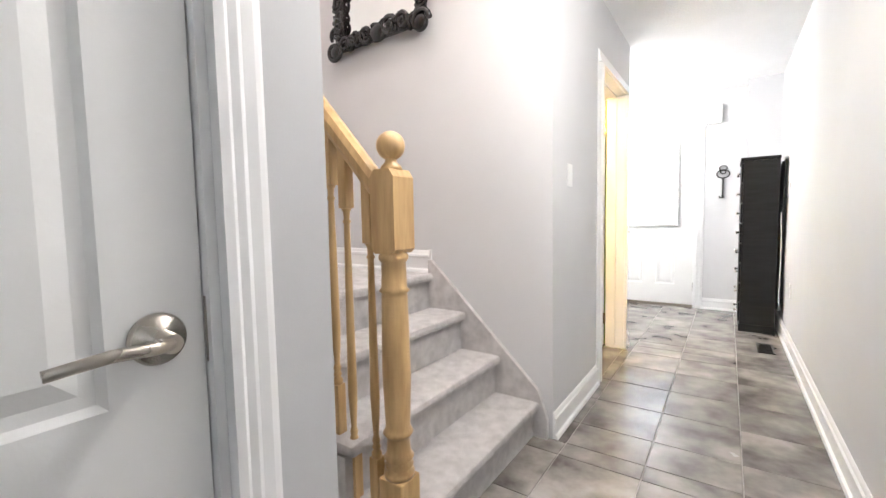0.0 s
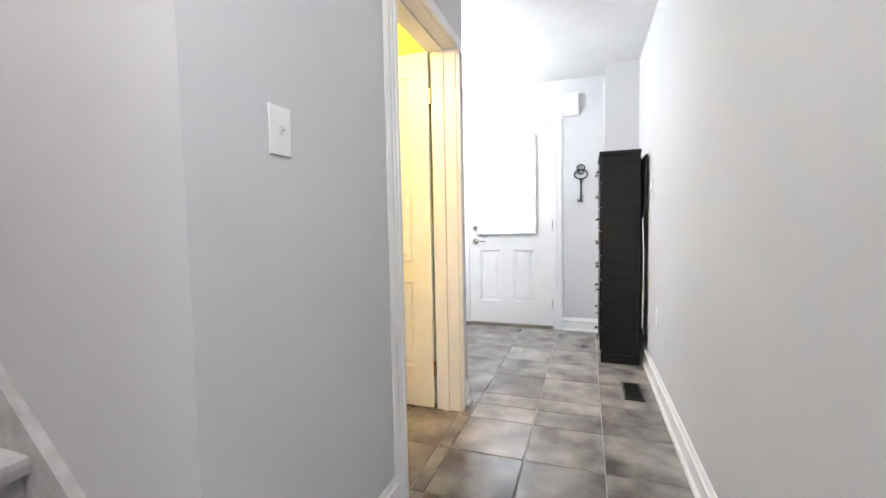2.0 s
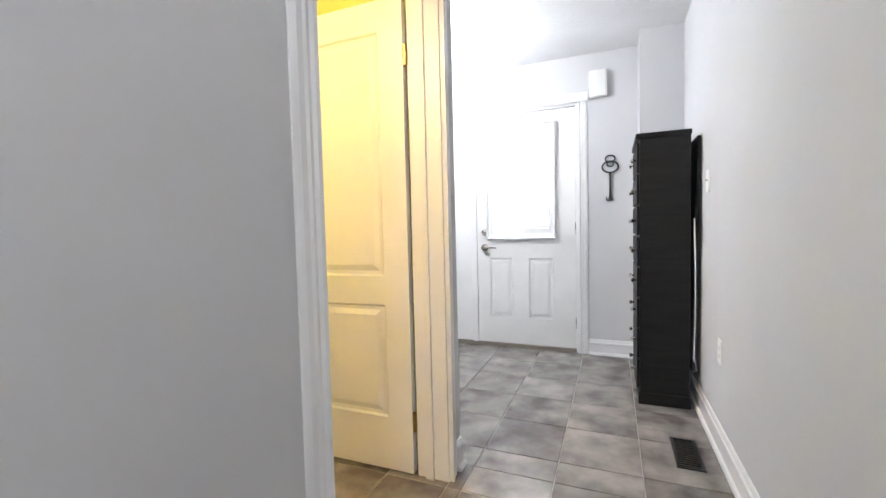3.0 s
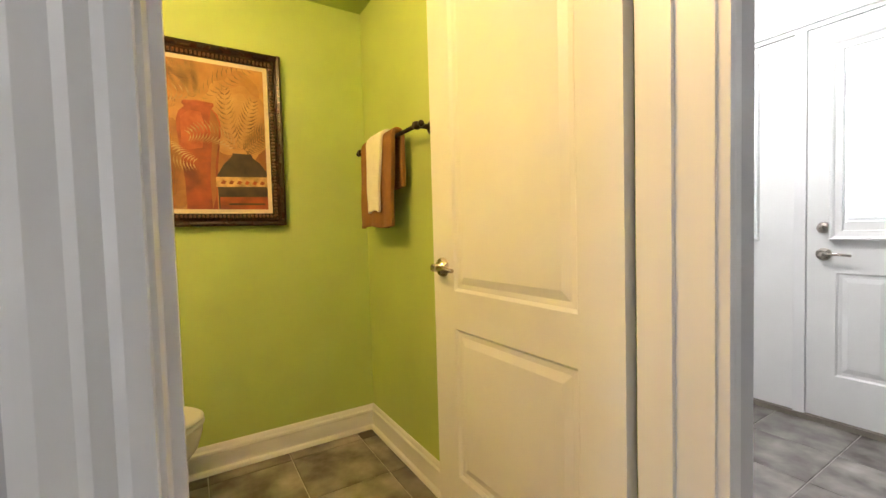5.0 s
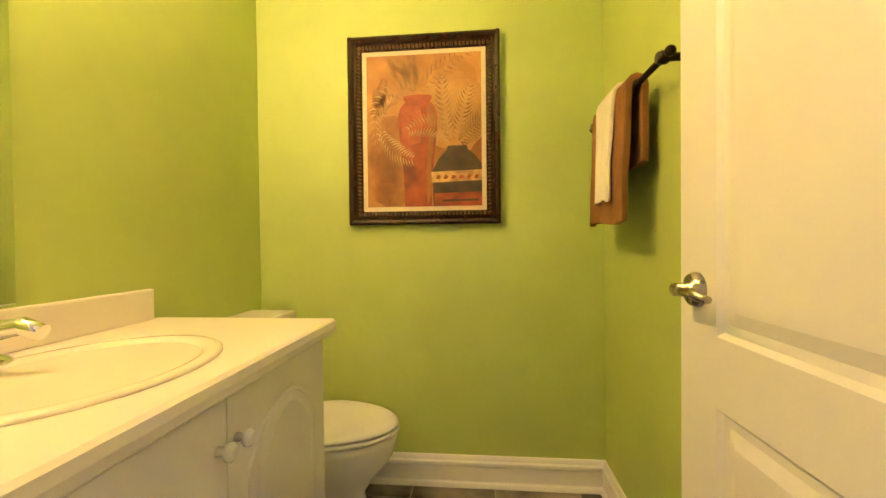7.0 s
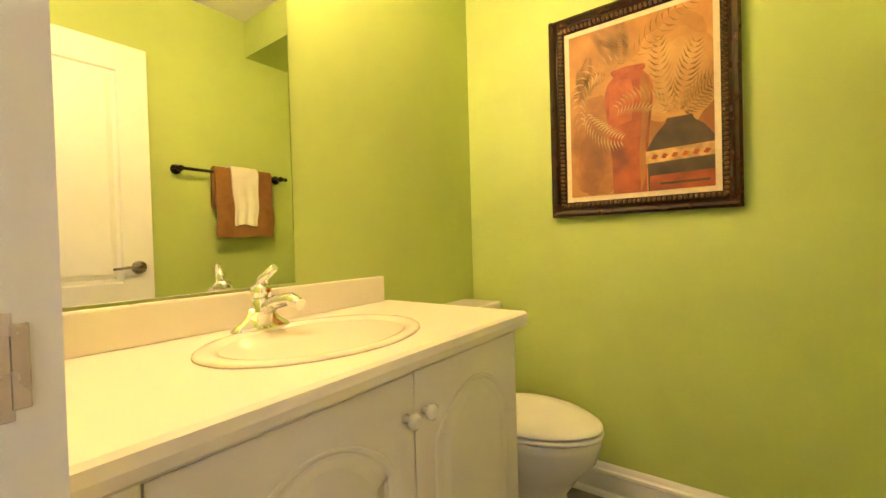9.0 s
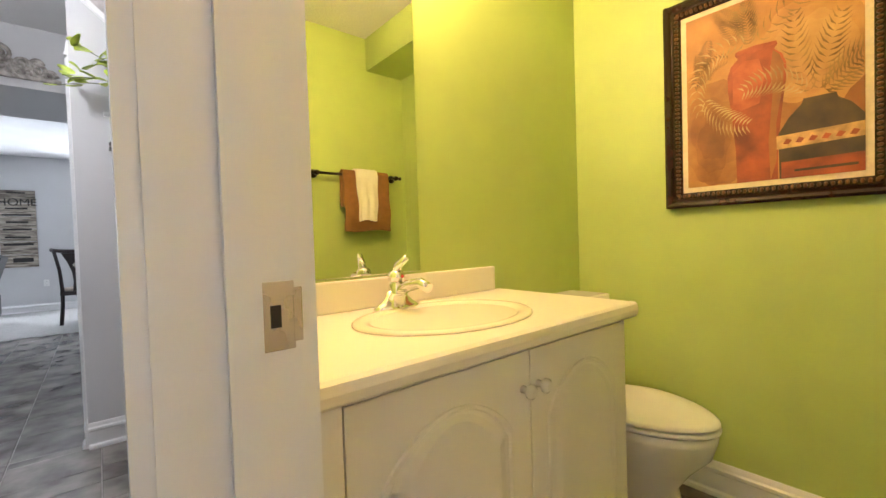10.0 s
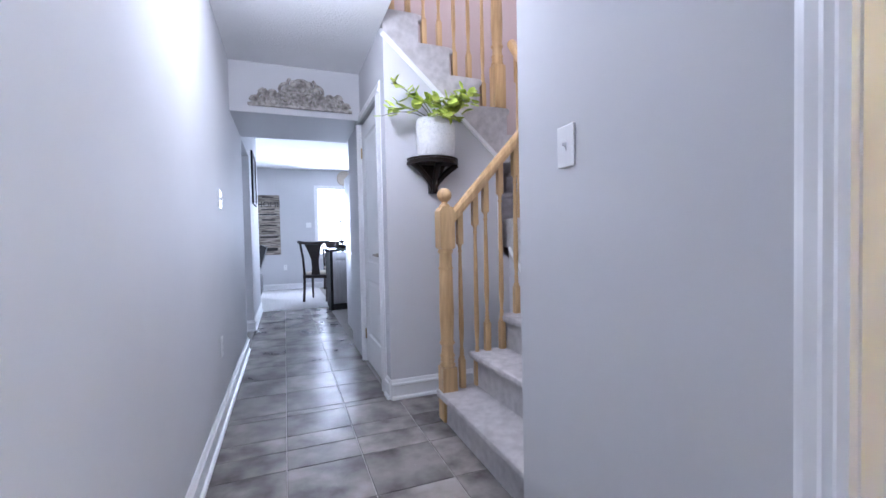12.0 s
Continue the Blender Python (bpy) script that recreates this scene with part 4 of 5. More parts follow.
# carved ornament on the beam
orn = bmesh.new()
OX, OZ, OY = 0.215, 2.12, -0.535
box(orn, OX - 0.40, OX + 0.40, OY - 0.013, OY + 0.014, OZ, OZ + 0.022, bevel=0.004)
outline = [(-0.39, 0.02), (-0.36, 0.05), (-0.31, 0.075), (-0.28, 0.13), (-0.235, 0.145), (-0.19, 0.12), (-0.15, 0.15), (-0.125, 0.19), (-0.09, 0.20), (-0.07, 0.235), (-0.03, 0.26), (0.03, 0.26), (0.07, 0.235), (0.09, 0.20), (0.125, 0.19), (0.15, 0.15), (0.19, 0.12), (0.235, 0.145), (0.28, 0.13), (0.31, 0.075), (0.36, 0.05), (0.39, 0.02)]
prism(orn, [(OX + x, OZ + z * 0.93) for x, z in outline], "y", OY - 0.012, OY - 0.004)
for s in (-1, 1):
    for cx, cz, q, st, sense in ((0.05, 0.09, 0.05, 0, 1), (0.12, 0.14, 0.055, 2, -1), (0.13, 0.06, 0.05, 1, 1), (0.215, 0.095, 0.055, 3, 1), (0.205, 0.045, 0.04, 0, -1), (0.285, 0.06, 0.05, 2, -1), (0.345, 0.04, 0.035, 0, 1), (0.06, 0.19, 0.05, 1, -1), (0.285, 0.105, 0.03, 0, 1)):
        scroll(orn, (OX + s * cx, OZ + cz), q, st if s > 0 else math.pi - st, sense * s, 0.012, OY + 0.006)
        ball(orn, (OX + s * cx, OY + 0.006, OZ + cz), 0.014, 0.014, 0.014, 8, 6)
ring(orn, (OX, OY + 0.006, OZ + 0.17), 0.05, 0.06, 0.013)
ball(orn, (OX, OY + 0.006, OZ + 0.17), 0.030, 0.018, 0.038, 10, 8)
ball(orn, (OX, OY + 0.006, OZ + 0.07), 0.028, 0.016, 0.035, 10, 8)
solid("carved_pediment", orn, ANTIQUE, "antique taupe carved scrollwork pediment resting on a beam ledge", "wall decoration")

# ---- washroom things ----
van = thing("vanity_cabinet", (-1.02, 2.3, 0), "white thermofoil vanity cabinet with two arched doors", "vanity")
VX0, VX1, VY = -1.525, -0.514, 2.557
part("body", boxes((VX0, VX1, 2.05, VY, 0.10, 0.775), (VX0 + 0.02, VX1, 2.05, VY - 0.06, 0, 0.10)), CABINETW, van)
part("filler", boxes((-0.612, VX1, VY, VY + 0.018, 0.10, 0.773), bevel=0.002), CABINETW, van)


def arched_door(x0, x1):
    z0, z1, y = 0.115, 0.768, VY + 0.019
    d = part("door", boxes((x0, x1, VY + 0.001, y, z0, z1), bevel=0.003), CABINETW, van)
    px0, px1, pz0, spring, rise = x0 + 0.06, x1 - 0.06, z0 + 0.065, z1 - 0.165, 0.10
    def outline(ins):
        a, b = px0 + ins, px1 - ins
        pts = [(b, pz0 + ins), (a, pz0 + ins), (a, spring - ins * 0.3)]
        n = 18
        for k in range(n + 1):
            u = k / n
            pts.append((a + 0.0 + (b - a) * u, spring - ins * 0.6 + rise * math.sin(math.pi * u) ** 0.75))
        pts.append((b, spring - ins * 0.3))
        return pts
    bm = bmesh.new()
    loops = [[bm.verts.new((x, y + dep, z)) for x, z in outline(ins)] for ins, dep in ((0, -0.001), (0.004, 0.004), (0.012, 0.0045), (0.018, 0.0012), (0.030, 0.0012), (0.050, 0.006))]
    for r, s in zip(loops, loops[1:]):
        for k in range(len(r)):
            bm.faces.new((r[k], r[(k + 1) % len(r)], s[(k + 1) % len(r)], s[k]))
    bm.faces.new(loops[-1])
    bmesh.ops.recalc_face_normals(bm, faces=bm.faces)
    part("panel", bm, CABINETW, d)
    return d


d1, d2 = arched_door(-1.523, -1.077), arched_door(-1.074, -0.614)
for d, kx in ((d1, -1.103), (d2, -1.048)):
    part("knob", lathe(bmesh.new(), [(0.009, 0), (0.007, 0.012), (0.016, 0.020), (0.017, 0.028), (0.010, 0.035)], axes((kx, VY + 0.019, 0.684), (1, 0, 0), (0, 0, 1), (0, 1, 0)), 18), PORCELAIN, d, "white ceramic knob")

# worktop with the oval cut out, basin dropped in
BCX, BCY, BRX, BRY = -1.035, 2.335, 0.225, 0.170
counter = thing("countertop", (-1.02, 2.33, 0.80), "ivory laminate vanity worktop with rounded front edge", "countertop")
CZ = 0.822
bm = bmesh.new()
seg = 48
ell = [bm.verts.new((BCX + BRX * math.cos(2 * math.pi * k / seg), BCY + BRY * math.sin(2 * math.pi * k / seg), CZ)) for k in range(seg)]
cx0, cx1, cy0, cy1 = -1.553, -0.512, 2.047, 2.578


def edge_point(a):
    dx, dy = math.cos(a), math.sin(a)
    tx = ((cx1 - BCX) if dx > 0 else (cx0 - BCX)) / dx if abs(dx) > 1e-6 else 1e9
    ty = ((cy1 - BCY) if dy > 0 else (cy0 - BCY)) / dy if abs(dy) > 1e-6 else 1e9
    t = min(tx, ty)
    return (BCX + dx * t, BCY + dy * t, CZ)


corner = [math.atan2(y - BCY, x - BCX) % (2 * math.pi) for x in (cx0, cx1) for y in (cy0, cy1)]
angs = [2 * math.pi * k / seg for k in range(seg)]
for c in corner:
    angs[min(range(seg), key=lambda k: abs(angs[k] - c))] = c
outer = [bm.verts.new(edge_point(a)) for a in angs]
low = [bm.verts.new((v.co.x, v.co.y, CZ - 0.045)) for v in outer]
for k in range(seg):
    j = (k + 1) % seg
    bm.faces.new((ell[k], outer[k], outer[j], ell[j]))
    bm.faces.new((outer[k], low[k], low[j], outer[j]))
part("slab", bm, LAMINATE, counter)
nose = [(0, -0.045), (0.018, -0.045), (0.026, -0.038), (0.029, -0.022), (0.026, -0.006), (0.018, 0.0), (0, 0)]
part("front_edge", run(bmesh.new(), (cx0, cy1 - 0.002, CZ + 0.0005), (cx1, cy1 - 0.002, CZ + 0.0005), (0, 1, 0), (0, 0, 1), nose), LAMINATE, counter)
part("backsplash", boxes((-1.515, -0.512, 2.046, 2.066, CZ, CZ + 0.092), bevel=0.006), LAMINATE, counter)
basin = solid("basin", lathe(bmesh.new(), [(1.20, 0.0005), (1.20, 0.004), (1.17, 0.008), (1.08, 0.009), (1.0, 0.005), (0.93, -0.01), (0.82, -0.06), (0.62, -0.10), (0.3, -0.125), (0.06, -0.13)], Matrix.Translation((BCX, BCY, CZ)) @ Matrix.Diagonal((0.218, 0.165, 1, 1)), 48), mat("ivory_basin", (0.76, 0.70, 0.60), 0.12, scale=4, vary=0.02, bump=0.0), "ivory oval drop-in washbasin in the worktop", "sink")
part("drain", lathe(bmesh.new(), [(0.026, CZ - 0.130), (0.028, CZ - 0.126), (0.020, CZ - 0.124), (0.004, CZ - 0.126)], Matrix.Translation((BCX, BCY, 0)), 20), CHROME, basin, "chrome drain ring")
faucet = thing("faucet", (-1.0, 2.165, CZ), "chrome single-lever basin faucet", "faucet")
FXC, FYC = -1.0, 2.150
bm = bmesh.new()
lathe(bm, [(0.5, 0.0), (0.5, 0.010), (0.45, 0.017), (0.34, 0.026), (0.25, 0.040), (0.2, 0.058)], Matrix.Translation((FXC, FYC, CZ)) @ Matrix.Diagonal((0.155, 0.056, 1, 1)), 28)
part("base_plate", bm, CHROME, faucet)
part("body", lathe(bmesh.new(), [(0.027, CZ + 0.012), (0.025, CZ + 0.05), (0.024, CZ + 0.075), (0.018, CZ + 0.085)], Matrix.Translation((FXC, FYC, 0)), 22), CHROME, faucet)
part("spout", tube(bmesh.new(), [(FXC, FYC, CZ + 0.05), (FXC - 0.012, FYC + 0.05, CZ + 0.075), (FXC - 0.02, FYC + 0.095, CZ + 0.082), (FXC - 0.024, FYC + 0.125, CZ + 0.070)], lambda t: 0.019 - 0.004 * t, 14), CHROME, faucet)
bm = ball(bmesh.new(), (FXC, FYC, CZ + 0.098), 0.025, 0.027, 0.023, 18, 10)
tube(bm, [(FXC, FYC, CZ + 0.105), (FXC, FYC + 0.012, CZ + 0.132), (FXC - 0.012, FYC + 0.045, CZ + 0.158)], lambda t: 0.015 - 0.006 * t, 10)
lev = part("lever", bm, CHROME, faucet)
part("button", ball(bmesh.new(), (FXC - 0.004, FYC + 0.026, CZ + 0.100), 0.005), REDDOT, lev, "red temperature mark")
solid("wall_mirror", boxes((-1.163, -0.515, 2.046, 2.052, 0.921, 1.98), bevel=0.0015), MIRROR, "large frameless mirror above the vanity", "mirror")
vl = thing("vanity_light", (-0.95, 2.06, 2.15), "chrome vanity light bar with three lit globes", "wall lamp")
part("bar", boxes((-1.27, -0.63, 2.046, 2.075, 2.10, 2.20), bevel=0.008), CHROME, vl)
for gx in (-0.75, -0.95, -1.15):
    part("socket", tube(bmesh.new(), [(gx, 2.075, 2.15), (gx, 2.11, 2.15)], 0.02, 12), CHROME, vl)

toi = thing("toilet", (-1.83, 2.35, 0), "white porcelain toilet with the lid down", "toilet")
TX = -1.845
def oval(bm, prof, cy, stretch_front):
    """Rings of an egg-shaped bowl: (half width, half length, height, shift)."""
    rings = []
    for hw, hl, z, sh in prof:
        rr, z = [], z * 0.93
        for k in range(32):
            a = 2 * math.pi * k / 32
            y = math.sin(a)
            rr.append(bm.verts.new((TX + hw * math.cos(a) * (1 - 0.12 * max(0, y)), cy + sh + hl * y * (1.12 if y > 0 else 0.9), z)))
        rings.append(rr)
    for a, b in zip(rings, rings[1:]):
        for k in range(32):
            bm.faces.new((a[k], a[(k + 1) % 32], b[(k + 1) % 32], b[k])).smooth = True
    bm.faces.new(rings[0][::-1])
    bm.faces.new(rings[-1])
    return bm
part("bowl", oval(bmesh.new(), [(0.115, 0.20, 0.0, -0.06), (0.11, 0.19, 0.03, -0.06), (0.10, 0.16, 0.14, -0.05), (0.125, 0.18, 0.21, -0.03), (0.165, 0.21, 0.29, 0), (0.18, 0.225, 0.35, 0), (0.183, 0.228, 0.385, 0)], 2.465, 1), PORCELAIN, toi)
part("seat", oval(bmesh.new(), [(0.18, 0.225, 0.387, 0), (0.188, 0.233, 0.391, 0), (0.188, 0.233, 0.401, 0), (0.182, 0.227, 0.405, 0)], 2.465, 1), PLASTIC, toi)
part("lid", oval(bmesh.new(), [(0.178, 0.222, 0.409, 0), (0.186, 0.231, 0.412, 0), (0.186, 0.231, 0.420, 0), (0.175, 0.220, 0.429, 0), (0.12, 0.16, 0.434, 0)], 2.465, 1), PLASTIC, toi)
tank = part("tank", boxes((TX - 0.20, TX + 0.20, 2.055, 2.235, 0.37, 0.722), bevel=0.02), PORCELAIN, toi)
part("tank_lid", boxes((TX - 0.212, TX + 0.212, 2.048, 2.247, 0.724, 0.764), bevel=0.012), PORCELAIN, toi)
part("base", boxes((TX - 0.11, TX + 0.11, 2.07, 2.40, 0, 0.368), bevel=0.03), PORCELAIN, toi)

bar = thing("towel_bar", (-1.76, 3.49, 1.50), "oil-rubbed bronze towel bar on the green wall", "towel bar")
BZ, BY = 1.476, 3.468
part("rod", tube(bmesh.new(), [(-1.385, BY, BZ), (-2.05, BY, BZ)], 0.0085, 12), BRONZE, bar)
for px in (-1.418, -2.017):
    bm = lathe(bmesh.new(), [(0.028, 0), (0.028, 0.006), (0.018, 0.014), (0.010, 0.022), (0.010, 0.052), (0.016, 0.058), (0.017, 0.070), (0.012, 0.082)], axes((px, 3.534, BZ), (1, 0, 0), (0, 0, 1), (0, -1, 0)), 18)
    part("post", bm, BRONZE, bar)
    part("finial", ball(bmesh.new(), (px + (0.035 if px > -1.8 else -0.035), BY, BZ), 0.013, seg=12), BRONZE, bar)


def towel(name, x0, x1, front_z, back_z, out, thick, taper, material, label, seed):
    """A folded towel hung over the bar: a thick sheet with soft folds."""
    r = random.Random(seed)
    path = [(BY + 0.016 + out, back_z)] + [(BY + 0.016 + out, back_z + (BZ - back_z) * t) for t in (0.3, 0.6, 0.9)]
    path += [(BY + (0.016 + out) * math.cos(a), BZ + (0.018 + out) * math.sin(a)) for a in [math.pi * k / 6 for k in range(7)]]
    path += [(BY - 0.016 - out - 0.014 * t, BZ - (BZ - front_z) * t) for t in [k / 14 for k in range(1, 15)]]
    nx = 14
    bm = bmesh.new()
    ph = r.uniform(0, 6)
    rows = []
    for i, (y, z) in enumerate(path):
        hang = min(1, abs(z - BZ) / 0.3)
        rows.append([bm.verts.new((x0 + (x1 - x0) * k / nx + taper * hang * (0.5 - k / nx) + 0.006 * hang * math.sin(3 * z * 10 + ph), y - 0.007 * hang * math.sin(k * 1.15 + ph) * (1 if y < BY else 0.4), z + 0.006 * hang * math.sin(k * 0.5 + ph))) for k in range(nx + 1)])
    for a, b in zip(rows, rows[1:]):
        for k in range(nx):
            bm.faces.new((a[k], a[k + 1], b[k + 1], b[k])).smooth = True
    bmesh.ops.recalc_face_normals(bm, faces=bm.faces)
    ob = solid(name, bm, material, label, "towel")
    mod = ob.modifiers.new("thickness", "SOLIDIFY")
    mod.thickness, mod.offset = thick, 0
    soft = ob.modifiers.new("soft_edge", "BEVEL")
    soft.width, soft.segments, soft.limit_method = thick * 0.4, 3, "ANGLE"
    return ob


towel("hand_towel", -1.935, -1.585, 1.095, 1.262, 0.006, 0.020, 0.0, BROWNT, "brown terry towel folded over the bar", 2)
towel("face_towel", -1.84, -1.672, 1.165, 1.33, 0.022, 0.013, 0.03, WHITET, "white terry towel laid over the brown one", 5)

# painting
pic = thing("framed_painting", (-2.12, 2.76, 1.52), "framed still life painting of clay jars and palm fronds", "painting")
PY0, PY1, PZ0, PZ1, PX = 2.467, 3.112, 1.119, 1.918, -2.138
FP = [(0, 0), (0.030, 0), (0.036, 0.010), (0.030, 0.020), (0.022, 0.026), (0.026, 0.036), (0.018, 0.046), (0.010, 0.058), (0, 0.058)]
for p0, p1, nb in (((PX, PY0, PZ0), (PX, PY0, PZ1), (0, 1, 0)), ((PX, PY1, PZ0), (PX, PY1, PZ1), (0, -1, 0)), ((PX, PY0 + 0.01, PZ0), (PX, PY1 - 0.01, PZ0), (0, 0, 1)), ((PX, PY0 + 0.01, PZ1), (PX, PY1 - 0.01, PZ1), (0, 0, -1))):
    part("frame_side", run(bmesh.new(), p0, p1, (1, 0, 0), nb, FP), FRAMEB, pic)
bm = bmesh.new()
for k in range(44):
    z = PZ0 + 0.05 + (PZ1 - PZ0 - 0.10) * k / 43
    for y in (PY0 + 0.045, PY1 - 0.045):
        ball(bm, (PX + 0.021, y, z), 0.008, 0.009, 0.006, 6, 4)
for k in range(34):
    y = PY0 + 0.05 + (PY1 - PY0 - 0.10) * k / 33
    for z in (PZ0 + 0.045, PZ1 - 0.045):
        ball(bm, (PX + 0.021, y, z), 0.008, 0.006, 0.009, 6, 4)
tagged(part("beading", bm, BEADB, pic), "bronze beaded inner moulding with highlights put into its colour", kind="stuff")
part("mat_board", boxes((PX, PX + 0.008, PY0 + 0.05, PY1 - 0.05, PZ0 + 0.05, PZ1 - 0.05)), LINEN, pic)
AY0, AY1, AZ0, AZ1, AX = PY0 + 0.077, PY1 - 0.077, PZ0 + 0.077, PZ1 - 0.077, PX + 0.010
art = part("canvas", boxes((PX + 0.006, AX, AY0, AY1, AZ0, AZ1)), CANVAS, pic, "ochre and rust painted canvas")
AW, AH = AY1 - AY0, AZ1 - AZ0


def paint(name, pts, layer, material):
    """A painted shape in canvas units, (0, 0) at the foot and (1, 1) at the top."""
    bm = bmesh.new()
    f = bm.faces.new([bm.verts.new((AX + 0.0004 * layer, AY0 + min(max(u, 0), 1) * AW, AZ0 + min(max(v, 0), 1) * AH)) for u, v in pts])
    bmesh.ops.recalc_face_normals(bm, faces=bm.faces)
    if f.normal.x < 0:
        f.normal_flip()
    return part(name, bm, material, art)


def jar(cx, prof):
    return [(cx + r, z) for r, z in prof] + [(cx - r, z) for r, z in reversed(prof)]


def frond(u0, v0, ang, length, bend, material, layer, width=0.055, n=13):
    bm = bmesh.new()
    p, a = Vector((u0, v0)), ang
    rib = [p.copy()]
    for k in range(n):
        p = p + Vector((math.cos(a), math.sin(a))) * length / n
        a += bend / n
        rib.append(p.copy())
    def at(q):
        return (AX + 0.0004 * layer, AY0 + min(max(q.x, 0.005), 0.995) * AW, AZ0 + min(max(q.y, 0.005), 0.995) * AH)
    for k in range(1, n):
        d = (rib[k + 1] - rib[k - 1]).normalized()
        nn = Vector((-d.y, d.x))
        bl = width * (0.45 + 0.8 * math.sin(math.pi * (k + 1) / (n + 1)))
        for s in (-1, 1):
            tip = rib[k] + (d * 0.8 + nn * s) * bl * 1.2
            mid = rib[k] + (d * 0.25 + nn * s * 0.55) * bl * 1.1
            w = d * 0.0065
            bm.faces.new([bm.verts.new(at(q)) for q in (rib[k], mid - w, tip, mid + w)])
    bmesh.ops.recalc_face_normals(bm, faces=bm.faces)
    for f in bm.faces:
        if f.normal.x < 0:
            f.normal_flip()
    return part("palm_frond", bm, material, art)


RUST = mat("rust_shadow_paint", (0.17, 0.056, 0.016), 0.6, scale=5, vary=0.35, fine=200, bump=0.3, second=(0.36, 0.14, 0.036))


def wash(name, cu, cv, ru, rv, layer, material, seed):
    """A soft-edged cloud of paint with an uneven outline."""
    q = random.Random(seed)
    ph = [q.uniform(0, 6.28) for _ in range(3)]
    pts = []
    for k in range(40):
        a = 2 * math.pi * k / 40
        w = 1 + 0.10 * math.sin(3 * a + ph[0]) + 0.06 * math.sin(5 * a + ph[1]) + 0.05 * math.sin(9 * a + ph[2])
        pts.append((cu + ru * w * math.cos(a), cv + rv * w * math.sin(a)))
    return paint(name, pts, layer, material)


for k in range(4):
    t = k / 3
    glow = mat("golden_glow_paint", (0.38 + 0.12 * t, 0.155 + 0.10 * t, 0.040 + 0.035 * t), 0.6, scale=6, vary=0.25, fine=200, bump=0.3, second=(0.58 + 0.08 * t, 0.31 + 0.10 * t, 0.09 + 0.05 * t), detail=6.0)
    wash("glow", 0.76, 0.64, 0.30 - 0.055 * k, 0.30 - 0.055 * k, 0.3 + 0.2 * k, glow, 30 + k)
    dusk = mat("rust_shadow_paint", (0.28 - 0.10 * t, 0.10 - 0.042 * t, 0.025 - 0.008 * t), 0.6, scale=6, vary=0.3, fine=200, bump=0.3, second=(0.50 - 0.18 * t, 0.235 - 0.11 * t, 0.065 - 0.030 * t), detail=6.0)
    wash("shadow", 0.17, 0.28, 0.24 - 0.05 * k, 0.30 - 0.055 * k, 0.3 + 0.2 * k, dusk, 50 + k)
for u, v, a, le, be in ((0.36, 0.86, 2.2, 0.22, 0.5), (0.34, 0.76, 1.9, 0.26, 0.3), (0.40, 0.74, 1.45, 0.26, 0.3), (0.08, 0.80, 4.9, 0.2, 0.3), (0.16, 0.86, 4.5, 0.2, -0.3), (0.30, 0.70, 2.9, 0.30, 1.4)):
    frond(u, v, a, le, be, PALMD, 2, 0.045, 16)
paint("clay_jar", jar(0.45, [(0.12, 0.0), (0.125, 0.18), (0.145, 0.36), (0.170, 0.52), (0.172, 0.60), (0.15, 0.655), (0.105, 0.69), (0.125, 0.71), (0.12, 0.728)]), 3, TERRA)
paint("jar_flush", [(0.31, 0.44), (0.36, 0.40), (0.47, 0.42), (0.50, 0.56), (0.47, 0.66), (0.38, 0.67), (0.31, 0.62)], 4, REDCLAY)
paint("jar_rim", [(0.335, 0.712), (0.44, 0.702), (0.57, 0.714), (0.565, 0.73), (0.45, 0.738), (0.34, 0.73)], 4, REDCLAY)
paint("jar_shadow", [(0.53, 0.0), (0.565, 0.10), (0.565, 0.30), (0.605, 0.50), (0.61, 0.60), (0.585, 0.655), (0.55, 0.685), (0.535, 0.60), (0.545, 0.45), (0.52, 0.2)], 5, RUST)
paint("dark_jar", [(0.58, 0.0), (1, 0.0), (1, 0.27), (0.94, 0.335), (0.88, 0.37), (0.87, 0.395), (0.71, 0.395), (0.70, 0.37), (0.63, 0.31), (0.575, 0.235)], 5, DARKJAR)
paint("band", [(0.565, 0.155), (1, 0.165), (1, 0.235), (0.565, 0.225)], 6, BAND)
paint("band", [(0.59, 0.0), (1, 0.0), (1, 0.092), (0.59, 0.085)], 6, TERRA)
paint("band_line", [(0.66, 0.030), (0.97, 0.032), (0.97, 0.045), (0.66, 0.042)], 7, DARKJAR)
for k in range(6):
    u = 0.60 + k * 0.066
    paint("band_mark", [(u, 0.180), (u + 0.02, 0.205), (u + 0.05, 0.195), (u + 0.03, 0.175)], 7, TERRA)
for u, v, a, le, be in ((0.44, 0.735, 0.75, 0.64, -0.5), (0.42, 0.74, 1.7, 0.24, 0.4), (0.76, 0.40, 2.0, 0.48, -0.5), (0.78, 0.40, 1.35, 0.42, -0.2), (0.80, 0.40, 0.85, 0.36, -0.5), (0.80, 0.41, 0.45, 0.30, 0.2)):
    frond(u, v, a, le, be, PALMG, 8, 0.056, 14)
for u, v, a, le, be in ((0.42, 0.75, 2.75, 0.62, 2.6), (0.12, 0.52, 5.2, 0.38, 1.0), (0.74, 0.42, 2.35, 0.42, 1.3)):
    frond(u, v, a, le, be, PALML, 9, 0.055, 15)

# ---- rooms beyond the hall ----


